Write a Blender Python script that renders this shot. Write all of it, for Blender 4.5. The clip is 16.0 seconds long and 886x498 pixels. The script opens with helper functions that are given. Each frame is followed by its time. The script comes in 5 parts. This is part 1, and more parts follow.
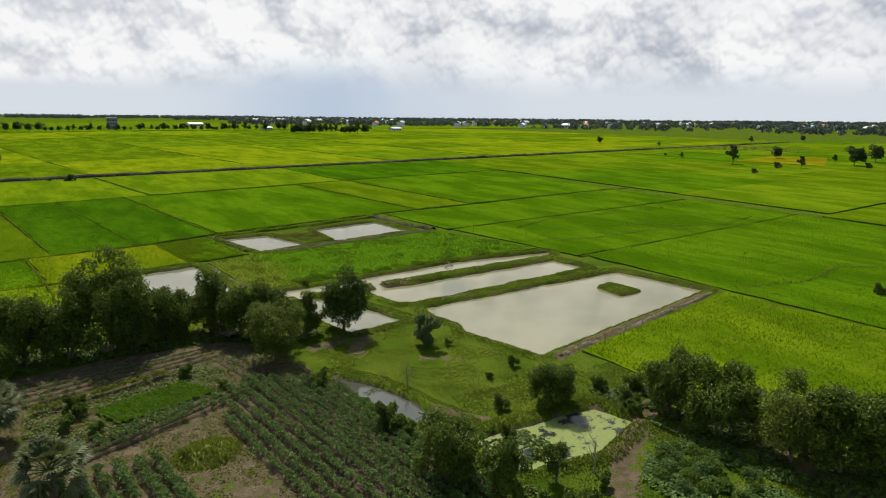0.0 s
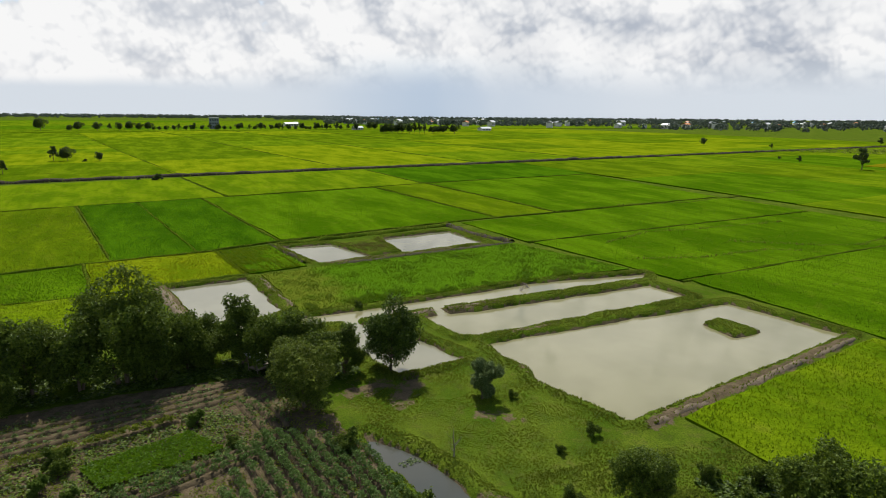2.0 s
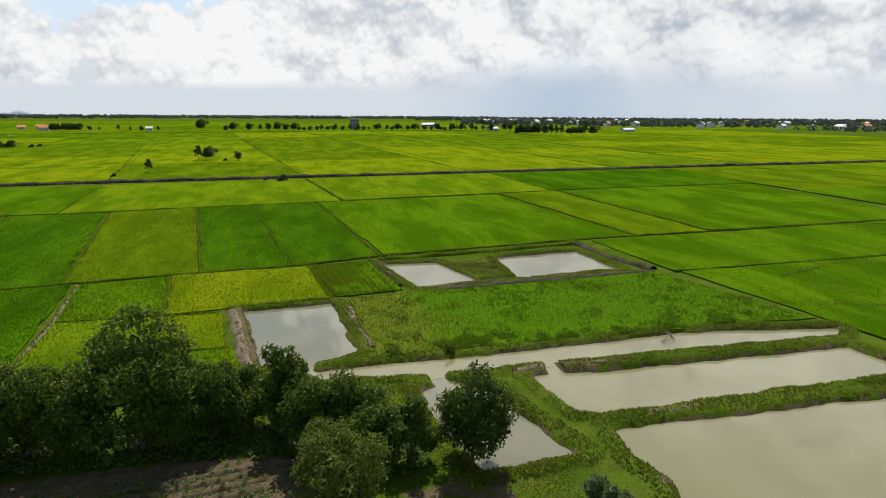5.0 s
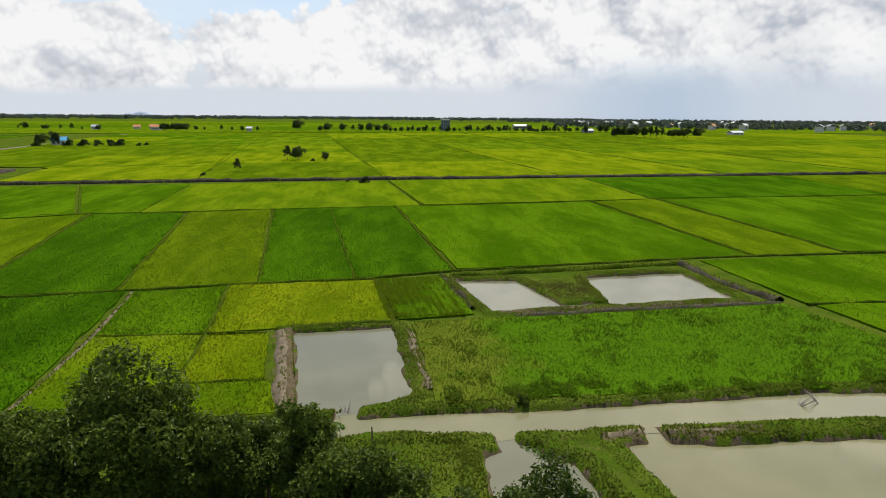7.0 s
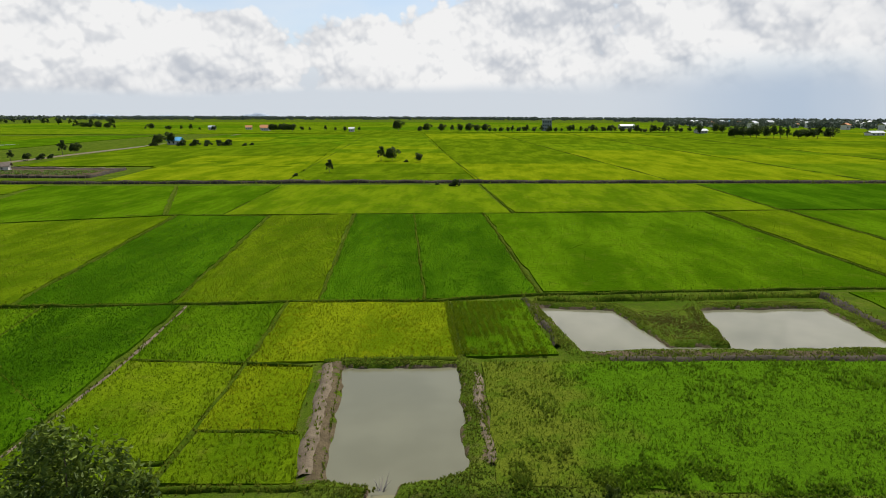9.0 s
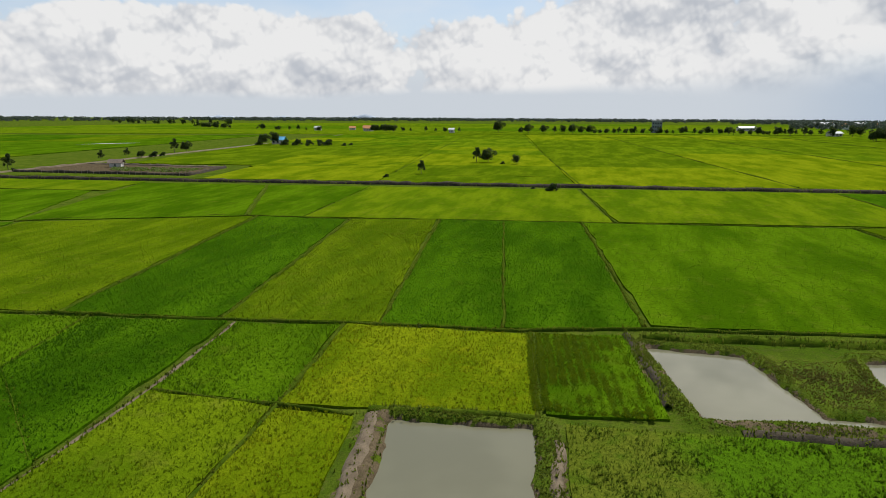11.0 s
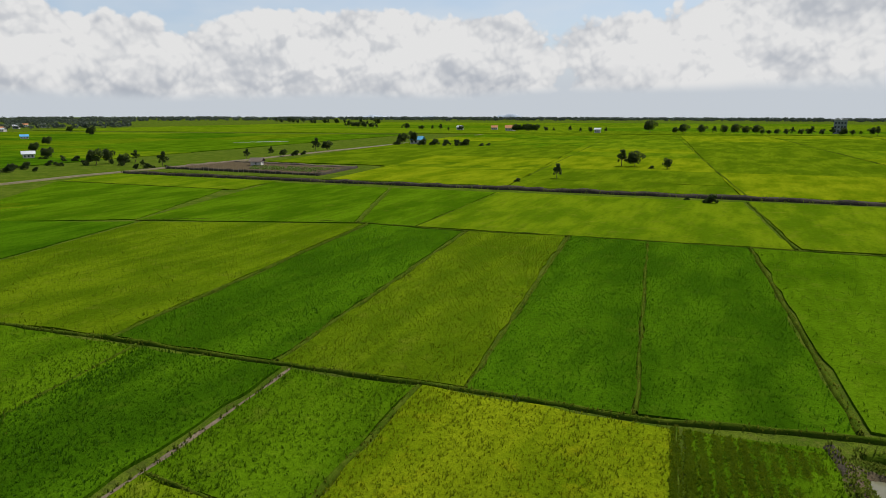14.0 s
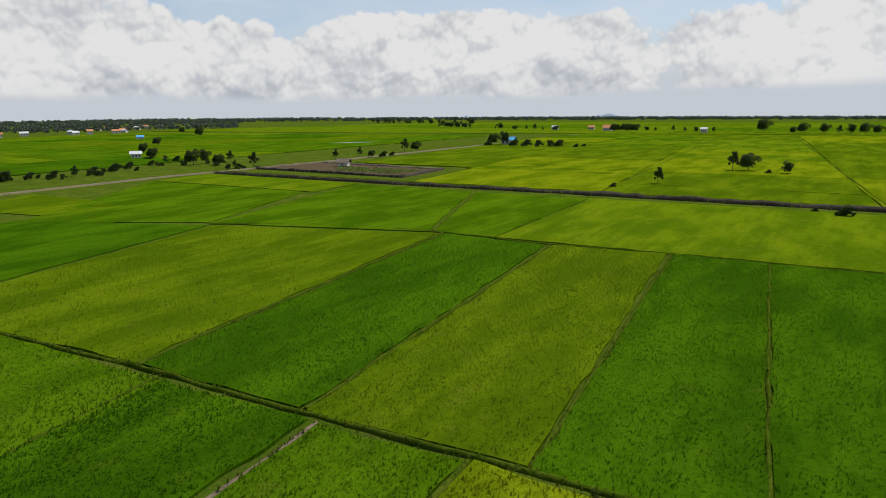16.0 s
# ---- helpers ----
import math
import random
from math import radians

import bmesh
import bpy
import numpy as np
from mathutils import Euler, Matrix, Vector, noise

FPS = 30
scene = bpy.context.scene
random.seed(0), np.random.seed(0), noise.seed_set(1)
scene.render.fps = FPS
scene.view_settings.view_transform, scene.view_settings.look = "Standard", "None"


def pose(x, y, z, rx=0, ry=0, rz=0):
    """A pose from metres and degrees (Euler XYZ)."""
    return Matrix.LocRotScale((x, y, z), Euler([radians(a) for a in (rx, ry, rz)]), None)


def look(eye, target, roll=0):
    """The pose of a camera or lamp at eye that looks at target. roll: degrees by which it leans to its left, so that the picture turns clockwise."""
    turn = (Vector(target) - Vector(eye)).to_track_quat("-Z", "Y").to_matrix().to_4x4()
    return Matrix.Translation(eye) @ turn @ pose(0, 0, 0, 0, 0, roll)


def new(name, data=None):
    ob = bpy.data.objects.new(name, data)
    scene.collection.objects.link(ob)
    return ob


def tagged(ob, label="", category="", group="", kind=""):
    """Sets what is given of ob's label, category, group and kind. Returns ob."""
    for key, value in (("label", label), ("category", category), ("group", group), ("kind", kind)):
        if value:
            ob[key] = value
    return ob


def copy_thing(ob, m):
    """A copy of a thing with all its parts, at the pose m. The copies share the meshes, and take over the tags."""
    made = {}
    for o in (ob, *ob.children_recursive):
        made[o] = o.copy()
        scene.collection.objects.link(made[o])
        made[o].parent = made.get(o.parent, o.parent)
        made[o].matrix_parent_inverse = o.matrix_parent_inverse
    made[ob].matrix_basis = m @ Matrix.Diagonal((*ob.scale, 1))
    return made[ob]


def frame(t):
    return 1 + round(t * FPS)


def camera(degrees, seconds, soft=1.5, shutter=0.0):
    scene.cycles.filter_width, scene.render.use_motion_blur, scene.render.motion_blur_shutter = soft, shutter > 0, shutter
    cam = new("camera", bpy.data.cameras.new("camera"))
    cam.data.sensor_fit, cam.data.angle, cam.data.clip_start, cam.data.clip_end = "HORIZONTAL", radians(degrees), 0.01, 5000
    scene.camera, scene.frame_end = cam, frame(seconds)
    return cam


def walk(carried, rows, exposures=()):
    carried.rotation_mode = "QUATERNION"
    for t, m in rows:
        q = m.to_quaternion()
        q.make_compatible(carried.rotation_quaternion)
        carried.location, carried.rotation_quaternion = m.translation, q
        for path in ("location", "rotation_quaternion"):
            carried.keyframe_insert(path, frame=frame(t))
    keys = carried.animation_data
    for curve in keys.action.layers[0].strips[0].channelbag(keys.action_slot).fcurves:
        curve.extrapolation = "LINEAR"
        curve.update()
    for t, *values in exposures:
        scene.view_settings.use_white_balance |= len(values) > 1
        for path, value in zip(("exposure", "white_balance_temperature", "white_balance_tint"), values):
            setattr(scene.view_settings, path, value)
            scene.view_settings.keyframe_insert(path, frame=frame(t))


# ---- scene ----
cam = camera(70.6, 16.0, soft=0.9)
PATH = [
    (0, (-18.782, -50.234, 25.26), (-17.642, -48.652, 24.814), 0.6),
    (1, (-14.355, -45.749, 25.132), (-13.329, -44.091, 24.685), 0.6),
    (2, (-9.864, -41.051, 25.102), (-8.966, -39.322, 24.653), 0.4),
    (3, (-6.138, -36.308, 25.074), (-5.367, -34.518, 24.623), 0.2),
    (4, (-2.894, -31.407, 24.993), (-2.257, -29.566, 24.541), -0.0),
    (6.5, (2.403, -18.414, 24.096), (2.699, -16.486, 23.652), 0.2),
    (7, (3.466, -15.52, 24.04), (3.69, -13.583, 23.596), 0.1),
    (7.5, (4.445, -12.565, 23.965), (4.593, -10.62, 23.521), 0.0),
    (8, (5.33, -9.763, 23.907), (5.397, -7.814, 23.463), -0.1),
    (8.5, (6.145, -6.825, 23.885), (6.132, -4.875, 23.441), -0.2),
    (9, (6.677, -3.816, 23.76), (6.586, -1.868, 23.317), -0.3),
    (11.5, (7.63, 12.149, 22.495), (7.149, 14.041, 22.06), -0.4),
    (12, (7.593, 15.183, 22.397), (7.036, 17.054, 21.963), -0.5),
    (12.5, (7.338, 18.198, 22.364), (6.71, 20.047, 21.931), -0.5),
    (13, (7.09, 21.137, 22.381), (6.393, 22.961, 21.947), -0.6),
    (13.5, (6.608, 24.095, 22.395), (5.847, 25.893, 21.96), -0.6),
    (14, (6.064, 26.968, 22.297), (5.238, 28.737, 21.863), -0.6),
    (14.5, (5.462, 29.852, 22.248), (4.567, 31.588, 21.816), -0.8),
    (15, (4.649, 32.708, 22.238), (3.689, 34.409, 21.806), -0.8),
    (15.5, (3.722, 35.542, 22.18), (2.701, 37.206, 21.748), -0.8),
    (16, (2.815, 38.422, 22.052), (1.732, 40.048, 21.622), -1.0),
]
walk(cam, [(t, look(eye, target, roll)) for t, eye, target, roll in PATH], exposures=((0, 0.08), (7.5, 0.06), (9, 0.0), (11.5, -0.12), (13, -0.18), (16, -0.22)))

# ---- world, sun ----
SUN_AZ, SUN_EL = radians(16), radians(56)      # azimuth from +Y towards +X
world = bpy.data.worlds.new("sky")
scene.world = world
world.use_nodes = True
scene.view_settings.exposure = 0.0


class Nodes:
    """Short spelling for node trees."""

    def __init__(self, tree):
        self.t = tree

    def node(self, kind, **sets):
        n = self.t.nodes.new(kind)
        for k, v in sets.items():
            if k == "op":
                n.operation = v
            elif k == "dims":
                n.noise_dimensions = v
            elif k == "vdims":
                n.voronoi_dimensions = v
            elif k == "feature":
                n.feature = v
            elif k == "clamp":
                n.use_clamp = v
        return n

    def put(self, socket, value):
        if isinstance(value, bpy.types.NodeSocket):
            self.t.links.new(value, socket)
        elif value is not None:
            socket.default_value = value

    def math(self, op, a, b=None, c=None, clamp=False):
        n = self.node("ShaderNodeMath", op=op, clamp=clamp)
        for i, v in enumerate((a, b, c)):
            self.put(n.inputs[i], v)
        return n.outputs[0]

    def smooth(self, value, lo, hi, a=0.0, b=1.0):
        n = self.t.nodes.new("ShaderNodeMapRange")
        n.interpolation_type = "SMOOTHSTEP"
        for i, v in enumerate((value, lo, hi, a, b)):
            self.put(n.inputs[i], v)
        return n.outputs[0]

    def mix(self, fac, a, b, blend="MIX"):
        n = self.t.nodes.new("ShaderNodeMix")
        n.data_type, n.blend_type = "RGBA", blend
        self.put(n.inputs[0], fac)
        self.put(n.inputs[6], (*a, 1) if isinstance(a, tuple) else a)
        self.put(n.inputs[7], (*b, 1) if isinstance(b, tuple) else b)
        return n.outputs[2]

    def noise(self, vec, scale, detail=3.0, rough=0.55, dist=0.0):
        n = self.t.nodes.new("ShaderNodeTexNoise")
        self.put(n.inputs["Vector"], vec)
        for k, v in (("Scale", scale), ("Detail", detail), ("Roughness", rough), ("Distortion", dist)):
            n.inputs[k].default_value = v
        return n.outputs[0]

    def voronoi(self, vec, scale, detail=0.0):
        n = self.t.nodes.new("ShaderNodeTexVoronoi")
        n.feature = "SMOOTH_F1"
        self.put(n.inputs["Vector"], vec)
        n.inputs["Scale"].default_value = scale
        n.inputs["Detail"].default_value = detail
        n.inputs["Smoothness"].default_value = 0.28
        return n.outputs["Distance"]

    def mapping(self, vec, scale=(1, 1, 1), loc=(0, 0, 0), rot=(0, 0, 0)):
        n = self.t.nodes.new("ShaderNodeMapping")
        self.put(n.inputs[0], vec)
        n.inputs[1].default_value, n.inputs[2].default_value, n.inputs[3].default_value = loc, rot, scale
        return n.outputs[0]

    def combine(self, x, y, z):
        n = self.t.nodes.new("ShaderNodeCombineXYZ")
        for i, v in enumerate((x, y, z)):
            self.put(n.inputs[i], v)
        return n.outputs[0]


def build_sky():
    """Nishita sky seen through tall cumulus heaped over a hazy horizon."""
    nt = world.node_tree
    nt.nodes.clear()
    N = Nodes(nt)
    sky = nt.nodes.new("ShaderNodeTexSky")
    sky.sky_type, sky.sun_disc = "NISHITA", False
    sky.sun_elevation, sky.sun_rotation = SUN_EL, SUN_AZ
    blue = N.mix(1.0, sky.outputs[0], (0.12, 0.12, 0.12), "MULTIPLY")
    way = nt.nodes.new("ShaderNodeTexCoord").outputs["Generated"]
    sep = nt.nodes.new("ShaderNodeSeparateXYZ")
    N.put(sep.inputs[0], way)
    x, y, z = sep.outputs
    az = N.math("ARCTAN2", x, y)
    el = N.math("ADD", N.math("ARCSINE", z), radians(1.0))
    flat = N.combine(az, N.math("MULTIPLY", el, 1.05), 0.0)
    warp = N.t.nodes.new("ShaderNodeTexNoise")
    N.put(warp.inputs["Vector"], flat)
    warp.inputs["Scale"].default_value, warp.inputs["Detail"].default_value = 16.0, 4.0
    bent = N.t.nodes.new("ShaderNodeVectorMath")
    bent.operation = "MULTIPLY_ADD"
    N.put(bent.inputs[0], warp.outputs["Color"])
    bent.inputs[1].default_value = (0.026, 0.026, 0.0)
    N.put(bent.inputs[2], flat)
    flat2 = bent.outputs[0]

    def heap(dx, dy):
        """Cauliflower density over azimuth and elevation: round puffs at five sizes."""
        v = N.mapping(flat2, loc=(dx, dy, 0.37))
        d = N.math("MULTIPLY", N.voronoi(v, 5.5), -0.52)
        for scale, weight in ((12.0, -0.33), (26.0, -0.21), (55.0, -0.13), (115.0, -0.075)):
            d = N.math("MULTIPLY_ADD", N.voronoi(v, scale), weight, d)
        return d
    base, lit, far_lit = heap(0.0, 0.0), heap(0.002, 0.008), heap(0.006, 0.034)
    cov = N.noise(N.mapping(flat, loc=(0.2, 0.1, 0.0)), 3.4, 3.0, 0.5)
    # heaped cover with a flat base; it opens to blue high up over the north-west, and closes to the east
    east = N.smooth(az, radians(-6), radians(26))
    edge = N.math("MULTIPLY_ADD", N.math("SUBTRACT", cov, 0.5), 0.035, el)
    profile = N.smooth(edge, radians(0.8), radians(2.4), -0.50, 0.60)
    west = N.math("MULTIPLY", N.smooth(az, radians(-70), radians(-50)), N.smooth(az, radians(-14), radians(6), 1.0, 0.0))
    opens = N.math("MULTIPLY", N.smooth(el, radians(6.0), radians(12.0)), N.math("MULTIPLY_ADD", west, 0.80, 0.10))
    dens = N.math("ADD", base, N.math("MULTIPLY", N.math("SUBTRACT", cov, 0.5), 1.1))
    dens = N.math("SUBTRACT", N.math("ADD", dens, profile), opens)
    cover = N.smooth(dens, -0.46, -0.36)
    fade = N.smooth(edge, N.math("MULTIPLY_ADD", east, radians(-0.5), radians(2.0)), N.math("MULTIPLY_ADD", east, radians(2.2), radians(3.0)))
    cover = N.math("MULTIPLY", cover, fade)
    light = N.math("MULTIPLY", N.smooth(N.math("SUBTRACT", base, lit), -0.11, 0.07), 0.36)
    light = N.math("MULTIPLY_ADD", N.smooth(N.math("SUBTRACT", base, far_lit), -0.24, 0.13), 0.64, light)
    soft = N.smooth(N.noise(flat2, 5.5, 4.0, 0.5), 0.36, 0.60)
    under = N.smooth(edge, radians(2.2), radians(6.5), 0.36, 0.14)
    dull = N.math("MULTIPLY", N.math("MULTIPLY_ADD", east, 0.36, under), soft)
    shade = N.math("SUBTRACT", N.math("MULTIPLY_ADD", light, 0.86, 0.44), dull, clamp=True)
    cloud = N.mix(shade, (0.43, 0.47, 0.54), (0.88, 0.88, 0.88))
    # the cloud brightens towards the sun
    glare = N.math("MULTIPLY", N.smooth(el, radians(10), radians(24), 0.0, 0.75), N.smooth(az, radians(-50), radians(10)))
    cloud = N.mix(1.0, cloud, N.combine(*[N.math("ADD", glare, 1.0)] * 3), "MULTIPLY")
    veil = N.noise(N.mapping(flat, scale=(1.0, 2.5, 1)), 2.3, 4.0, 0.6)
    back = N.mix(N.smooth(veil, 0.35, 0.70, 0.18, 0.7), N.mix(0.35, blue, (0.45, 0.65, 0.95)), (0.80, 0.84, 0.88))
    rain = N.math("MULTIPLY", N.smooth(az, radians(10), radians(27)), N.smooth(az, radians(27), radians(46), 1.0, 0.0))
    patchy = N.noise(N.mapping(flat, scale=(1.0, 0.5, 1)), 4.0, 3.0, 0.5)
    rain = N.math("MULTIPLY", rain, N.smooth(patchy, 0.3, 0.6, 0.35, 1.0))
    haze_col = N.mix(rain, (0.63, 0.68, 0.74), (0.46, 0.55, 0.67))
    haze = N.smooth(el, radians(2.5), radians(7.0), 1.0, 0.0)
    back = N.mix(haze, back, haze_col)
    low = N.math("MULTIPLY", N.math("MULTIPLY", rain, N.smooth(el, radians(3.0), radians(6.0), 1.0, 0.0)), 0.7)
    out = N.mix(N.math("MULTIPLY", cover, N.math("SUBTRACT", 1.0, low)), back, cloud)
    # overhead: blue with scattered cloud
    over = N.smooth(el, radians(25), radians(36))
    loose = N.noise(N.mapping(way, scale=(1, 1, 2)), 3.5, 5.0, 0.55)
    dome = N.mix(N.smooth(loose, 0.52, 0.66, 0.0, 0.45), blue, (0.50, 0.53, 0.58))
    behind = N.smooth(N.math("ABSOLUTE", az), radians(85), radians(115), 0.0, 0.8)
    out = N.mix(N.math("MAXIMUM", over, behind), out, dome)
    ground_tone = N.smooth(z, -0.08, -0.01)
    out = N.mix(ground_tone, (0.06, 0.09, 0.03), out)
    bg = nt.nodes.new("ShaderNodeBackground")
    N.put(bg.inputs[0], out)
    bg.inputs[1].default_value = 1.0
    o = nt.nodes.new("ShaderNodeOutputWorld")
    nt.links.new(bg.outputs[0], o.inputs[0])


build_sky()
sun = new("sun", bpy.data.lights.new("sun", "SUN"))
sun.data.energy, sun.data.angle, sun.data.color = 5.0, radians(0.6), (1.0, 0.96, 0.88)
sun.matrix_world = look((math.sin(SUN_AZ) * 50, math.cos(SUN_AZ) * 50, 50 * math.tan(SUN_EL)), (0, 0, 0))

# ---- materials ----


def material(name, rough=0.7, spec=0.25):
    m = bpy.data.materials.new(name)
    m.use_nodes = True
    nt = m.node_tree
    b = nt.nodes["Principled BSDF"]
    b.inputs["Roughness"].default_value = rough
    b.inputs["Specular IOR Level"].default_value = spec
    N = Nodes(nt)
    place = nt.nodes.new("ShaderNodeNewGeometry")
    return m, N, b, place


def bump(N, b, height, strength, distance):
    n = N.t.nodes.new("ShaderNodeBump")
    n.inputs["Strength"].default_value, n.inputs["Distance"].default_value = strength, distance
    N.put(n.inputs["Height"], height)
    N.put(b.inputs["Normal"], n.outputs[0])


def rice_material(name, a, b_, tired=(0.17, 0.17, 0.02), turn=0.0, amount=0.5):
    """Standing rice: two greens in drifts along the drilling, paler tired spots, leaf grain."""
    m, N, b, g = material(name, 0.9, 0.0)
    p = g.outputs["Position"]
    drift = N.noise(N.mapping(p, scale=(1.0, 0.35, 1), rot=(0, 0, radians(6 + turn))), 0.11, 4.0, 0.6)
    col = N.mix(N.smooth(drift, 0.38, 0.62), tuple(c * 0.84 for c in a), tuple(c * 1.12 for c in b_))
    streak = N.noise(N.mapping(p, scale=(1.0, 0.12, 1), rot=(0, 0, radians(6 + turn))), 0.55, 3.0, 0.6)
    col = N.mix(N.smooth(streak, 0.45, 0.7, 0.0, 0.4), col, tuple(c * 0.66 for c in a))
    spots = N.noise(p, 0.35, 5.0, 0.65)
    col = N.mix(N.math("MULTIPLY", N.smooth(spots, 0.52, 0.75), amount), col, tired)
    grain = N.noise(N.mapping(p, scale=(1, 1, 0.4)), 5.0, 5.0, 0.75)
    col = N.mix(N.smooth(grain, 0.38, 0.68, 0.0, 0.46), col, tuple(c * 0.42 for c in a))
    clump = N.noise(N.mapping(p, scale=(1, 1, 0.4)), 1.7, 6.0, 0.72)
    col = N.mix(N.smooth(clump, 0.50, 0.64, 0.0, 0.42), col, tuple(c * 0.40 for c in a))
    N.put(b.inputs["Base Color"], col)
    bump(N, b, N.math("ADD", grain, clump), 0.8, 0.16)
    return m


def overgrown_colour(N, p, weed, lush, dark):
    """Brownish weeds to the west that pass raggedly into lush green, with dark clumps."""
    sep = N.t.nodes.new("ShaderNodeSeparateXYZ")
    N.put(sep.inputs[0], p)
    ragged = N.math("MULTIPLY_ADD", N.noise(p, 0.22, 5.0, 0.65), 16.0, N.math("ADD", sep.outputs[0], -8.0))
    col = N.mix(N.smooth(ragged, 13.0, 19.0), weed, lush)
    return N.mix(N.smooth(N.noise(p, 0.5, 5.0, 0.7), 0.48, 0.68, 0.0, 0.65), col, dark)


def overgrown_material():
    m, N, b, g = material("overgrown_field", 0.9, 0.0)
    p = g.outputs["Position"]
    col = overgrown_colour(N, p, (0.105, 0.132, 0.012), (0.066, 0.145, 0.004), (0.045, 0.098, 0.004))
    fine = N.noise(p, 3.0, 6.0, 0.75)
    col = N.mix(N.smooth(fine, 0.46, 0.66, 0.0, 0.55), col, (0.020, 0.040, 0.003))
    N.put(b.inputs["Base Color"], col)
    bump(N, b, fine, 0.9, 0.2)
    return m


def overgrown_blade():
    m, N, b, g = material("overgrown_blade", 0.6, 0.05)
    col = overgrown_colour(N, g.outputs["Position"], (0.135, 0.160, 0.016), (0.088, 0.182, 0.004), (0.058, 0.122, 0.005))
    col = N.mix(g.outputs["Random Per Island"], col, (0.105, 0.165, 0.012))
    N.put(b.inputs["Base Color"], col)
    tr = N.t.nodes.new("ShaderNodeBsdfTranslucent")
    N.put(tr.inputs[0], col)
    mx = N.t.nodes.new("ShaderNodeMixShader")
    mx.inputs[0].default_value = 0.55
    N.t.links.new(b.outputs[0], mx.inputs[1])
    N.t.links.new(tr.outputs[0], mx.inputs[2])
    N.t.links.new(mx.outputs[0], N.t.nodes["Material Output"].inputs[0])
    return m


def leaf_material(name, a, b_, through_=0.35, gloss=0.6, spec=0.06):
    """Leaves: each its own tone, light coming through them."""
    m, N, b, g = material(name, gloss, spec)
    r = g.outputs["Random Per Island"]
    col = N.mix(r, a, b_)
    big = N.noise(g.outputs["Position"], 0.5, 3.0, 0.6)
    col = N.mix(N.smooth(big, 0.3, 0.7, 0.0, 0.35), col, tuple(c * 0.55 for c in a))
    N.put(b.inputs["Base Color"], col)
    tr = N.t.nodes.new("ShaderNodeBsdfTranslucent")
    N.put(tr.inputs[0], N.mix(0.5, col, tuple(min(1, c * 1.5) for c in b_)))
    mx = N.t.nodes.new("ShaderNodeMixShader")
    mx.inputs[0].default_value = through_
    N.t.links.new(b.outputs[0], mx.inputs[1])
    N.t.links.new(tr.outputs[0], mx.inputs[2])
    N.t.links.new(mx.outputs[0], N.t.nodes["Material Output"].inputs[0])
    return m


def plain_material(name, a, b_, scale=1.0, rough=0.8, relief=0.4, depth=0.05, spec=0.2, metal=0.0):
    m, N, b, g = material(name, rough, spec)
    p = g.outputs["Position"]
    col = N.mix(N.smooth(N.noise(p, scale, 5.0, 0.65), 0.3, 0.7), a, b_)
    fine = N.noise(p, scale * 9, 4.0, 0.7)
    col = N.mix(N.smooth(fine, 0.45, 0.75, 0.0, 0.45), col, tuple(c * 0.5 for c in a))
    N.put(b.inputs["Base Color"], col)
    b.inputs["Metallic"].default_value = metal
    if relief:
        bump(N, b, fine, relief, depth)
    return m


def ground_material():
    """Rough grass with bare and dry earth where the mask "soil" says so."""
    m, N, b, g = material("ground_cover", 0.95, 0.0)
    p = g.outputs["Position"]
    soil = N.t.nodes.new("ShaderNodeAttribute")
    soil.attribute_name = "soil"
    n1 = N.noise(p, 0.16, 5.0, 0.62)
    n2 = N.noise(p, 0.9, 5.0, 0.7)
    n3 = N.noise(p, 6.0, 4.0, 0.75)
    grass = N.mix(N.smooth(n1, 0.36, 0.62), (0.055, 0.098, 0.006), (0.096, 0.132, 0.012))
    grass = N.mix(N.smooth(n2, 0.50, 0.66, 0.0, 0.7), grass, (0.130, 0.122, 0.030))
    grass = N.mix(N.smooth(N.noise(p, 0.45, 6.0, 0.7), 0.50, 0.62, 0.0, 0.55), grass, (0.034, 0.062, 0.006))
    grass = N.mix(N.smooth(n3, 0.4, 0.66, 0.0, 0.7), grass, (0.026, 0.050, 0.005))
    earth = N.mix(N.smooth(n2, 0.35, 0.65), (0.078, 0.062, 0.035), (0.138, 0.108, 0.064))
    earth = N.mix(N.smooth(n3, 0.4, 0.7, 0.0, 0.6), earth, (0.055, 0.038, 0.024))
    f = N.math("ADD", soil.outputs["Fac"], N.smooth(n2, 0.3, 0.7, -0.35, 0.35))
    N.put(b.inputs["Base Color"], N.mix(N.smooth(f, 0.42, 0.62), grass, earth))
    bump(N, b, N.math("ADD", N.math("MULTIPLY", n2, 0.6), n3), 0.8, 0.15)
    return m


def water_material(name, a, b_, rough=0.03):
    m, N, b, g = material(name, rough, 0.5)
    p = g.outputs["Position"]
    col = N.mix(N.smooth(N.noise(p, 0.12, 3.0, 0.5), 0.35, 0.65), a, b_)
    N.put(b.inputs["Base Color"], col)
    b.inputs["IOR"].default_value = 1.33
    bump(N, b, N.noise(N.mapping(p, scale=(1, 0.6, 1)), 3.0, 3.0, 0.6), 0.025, 0.05)
    return m


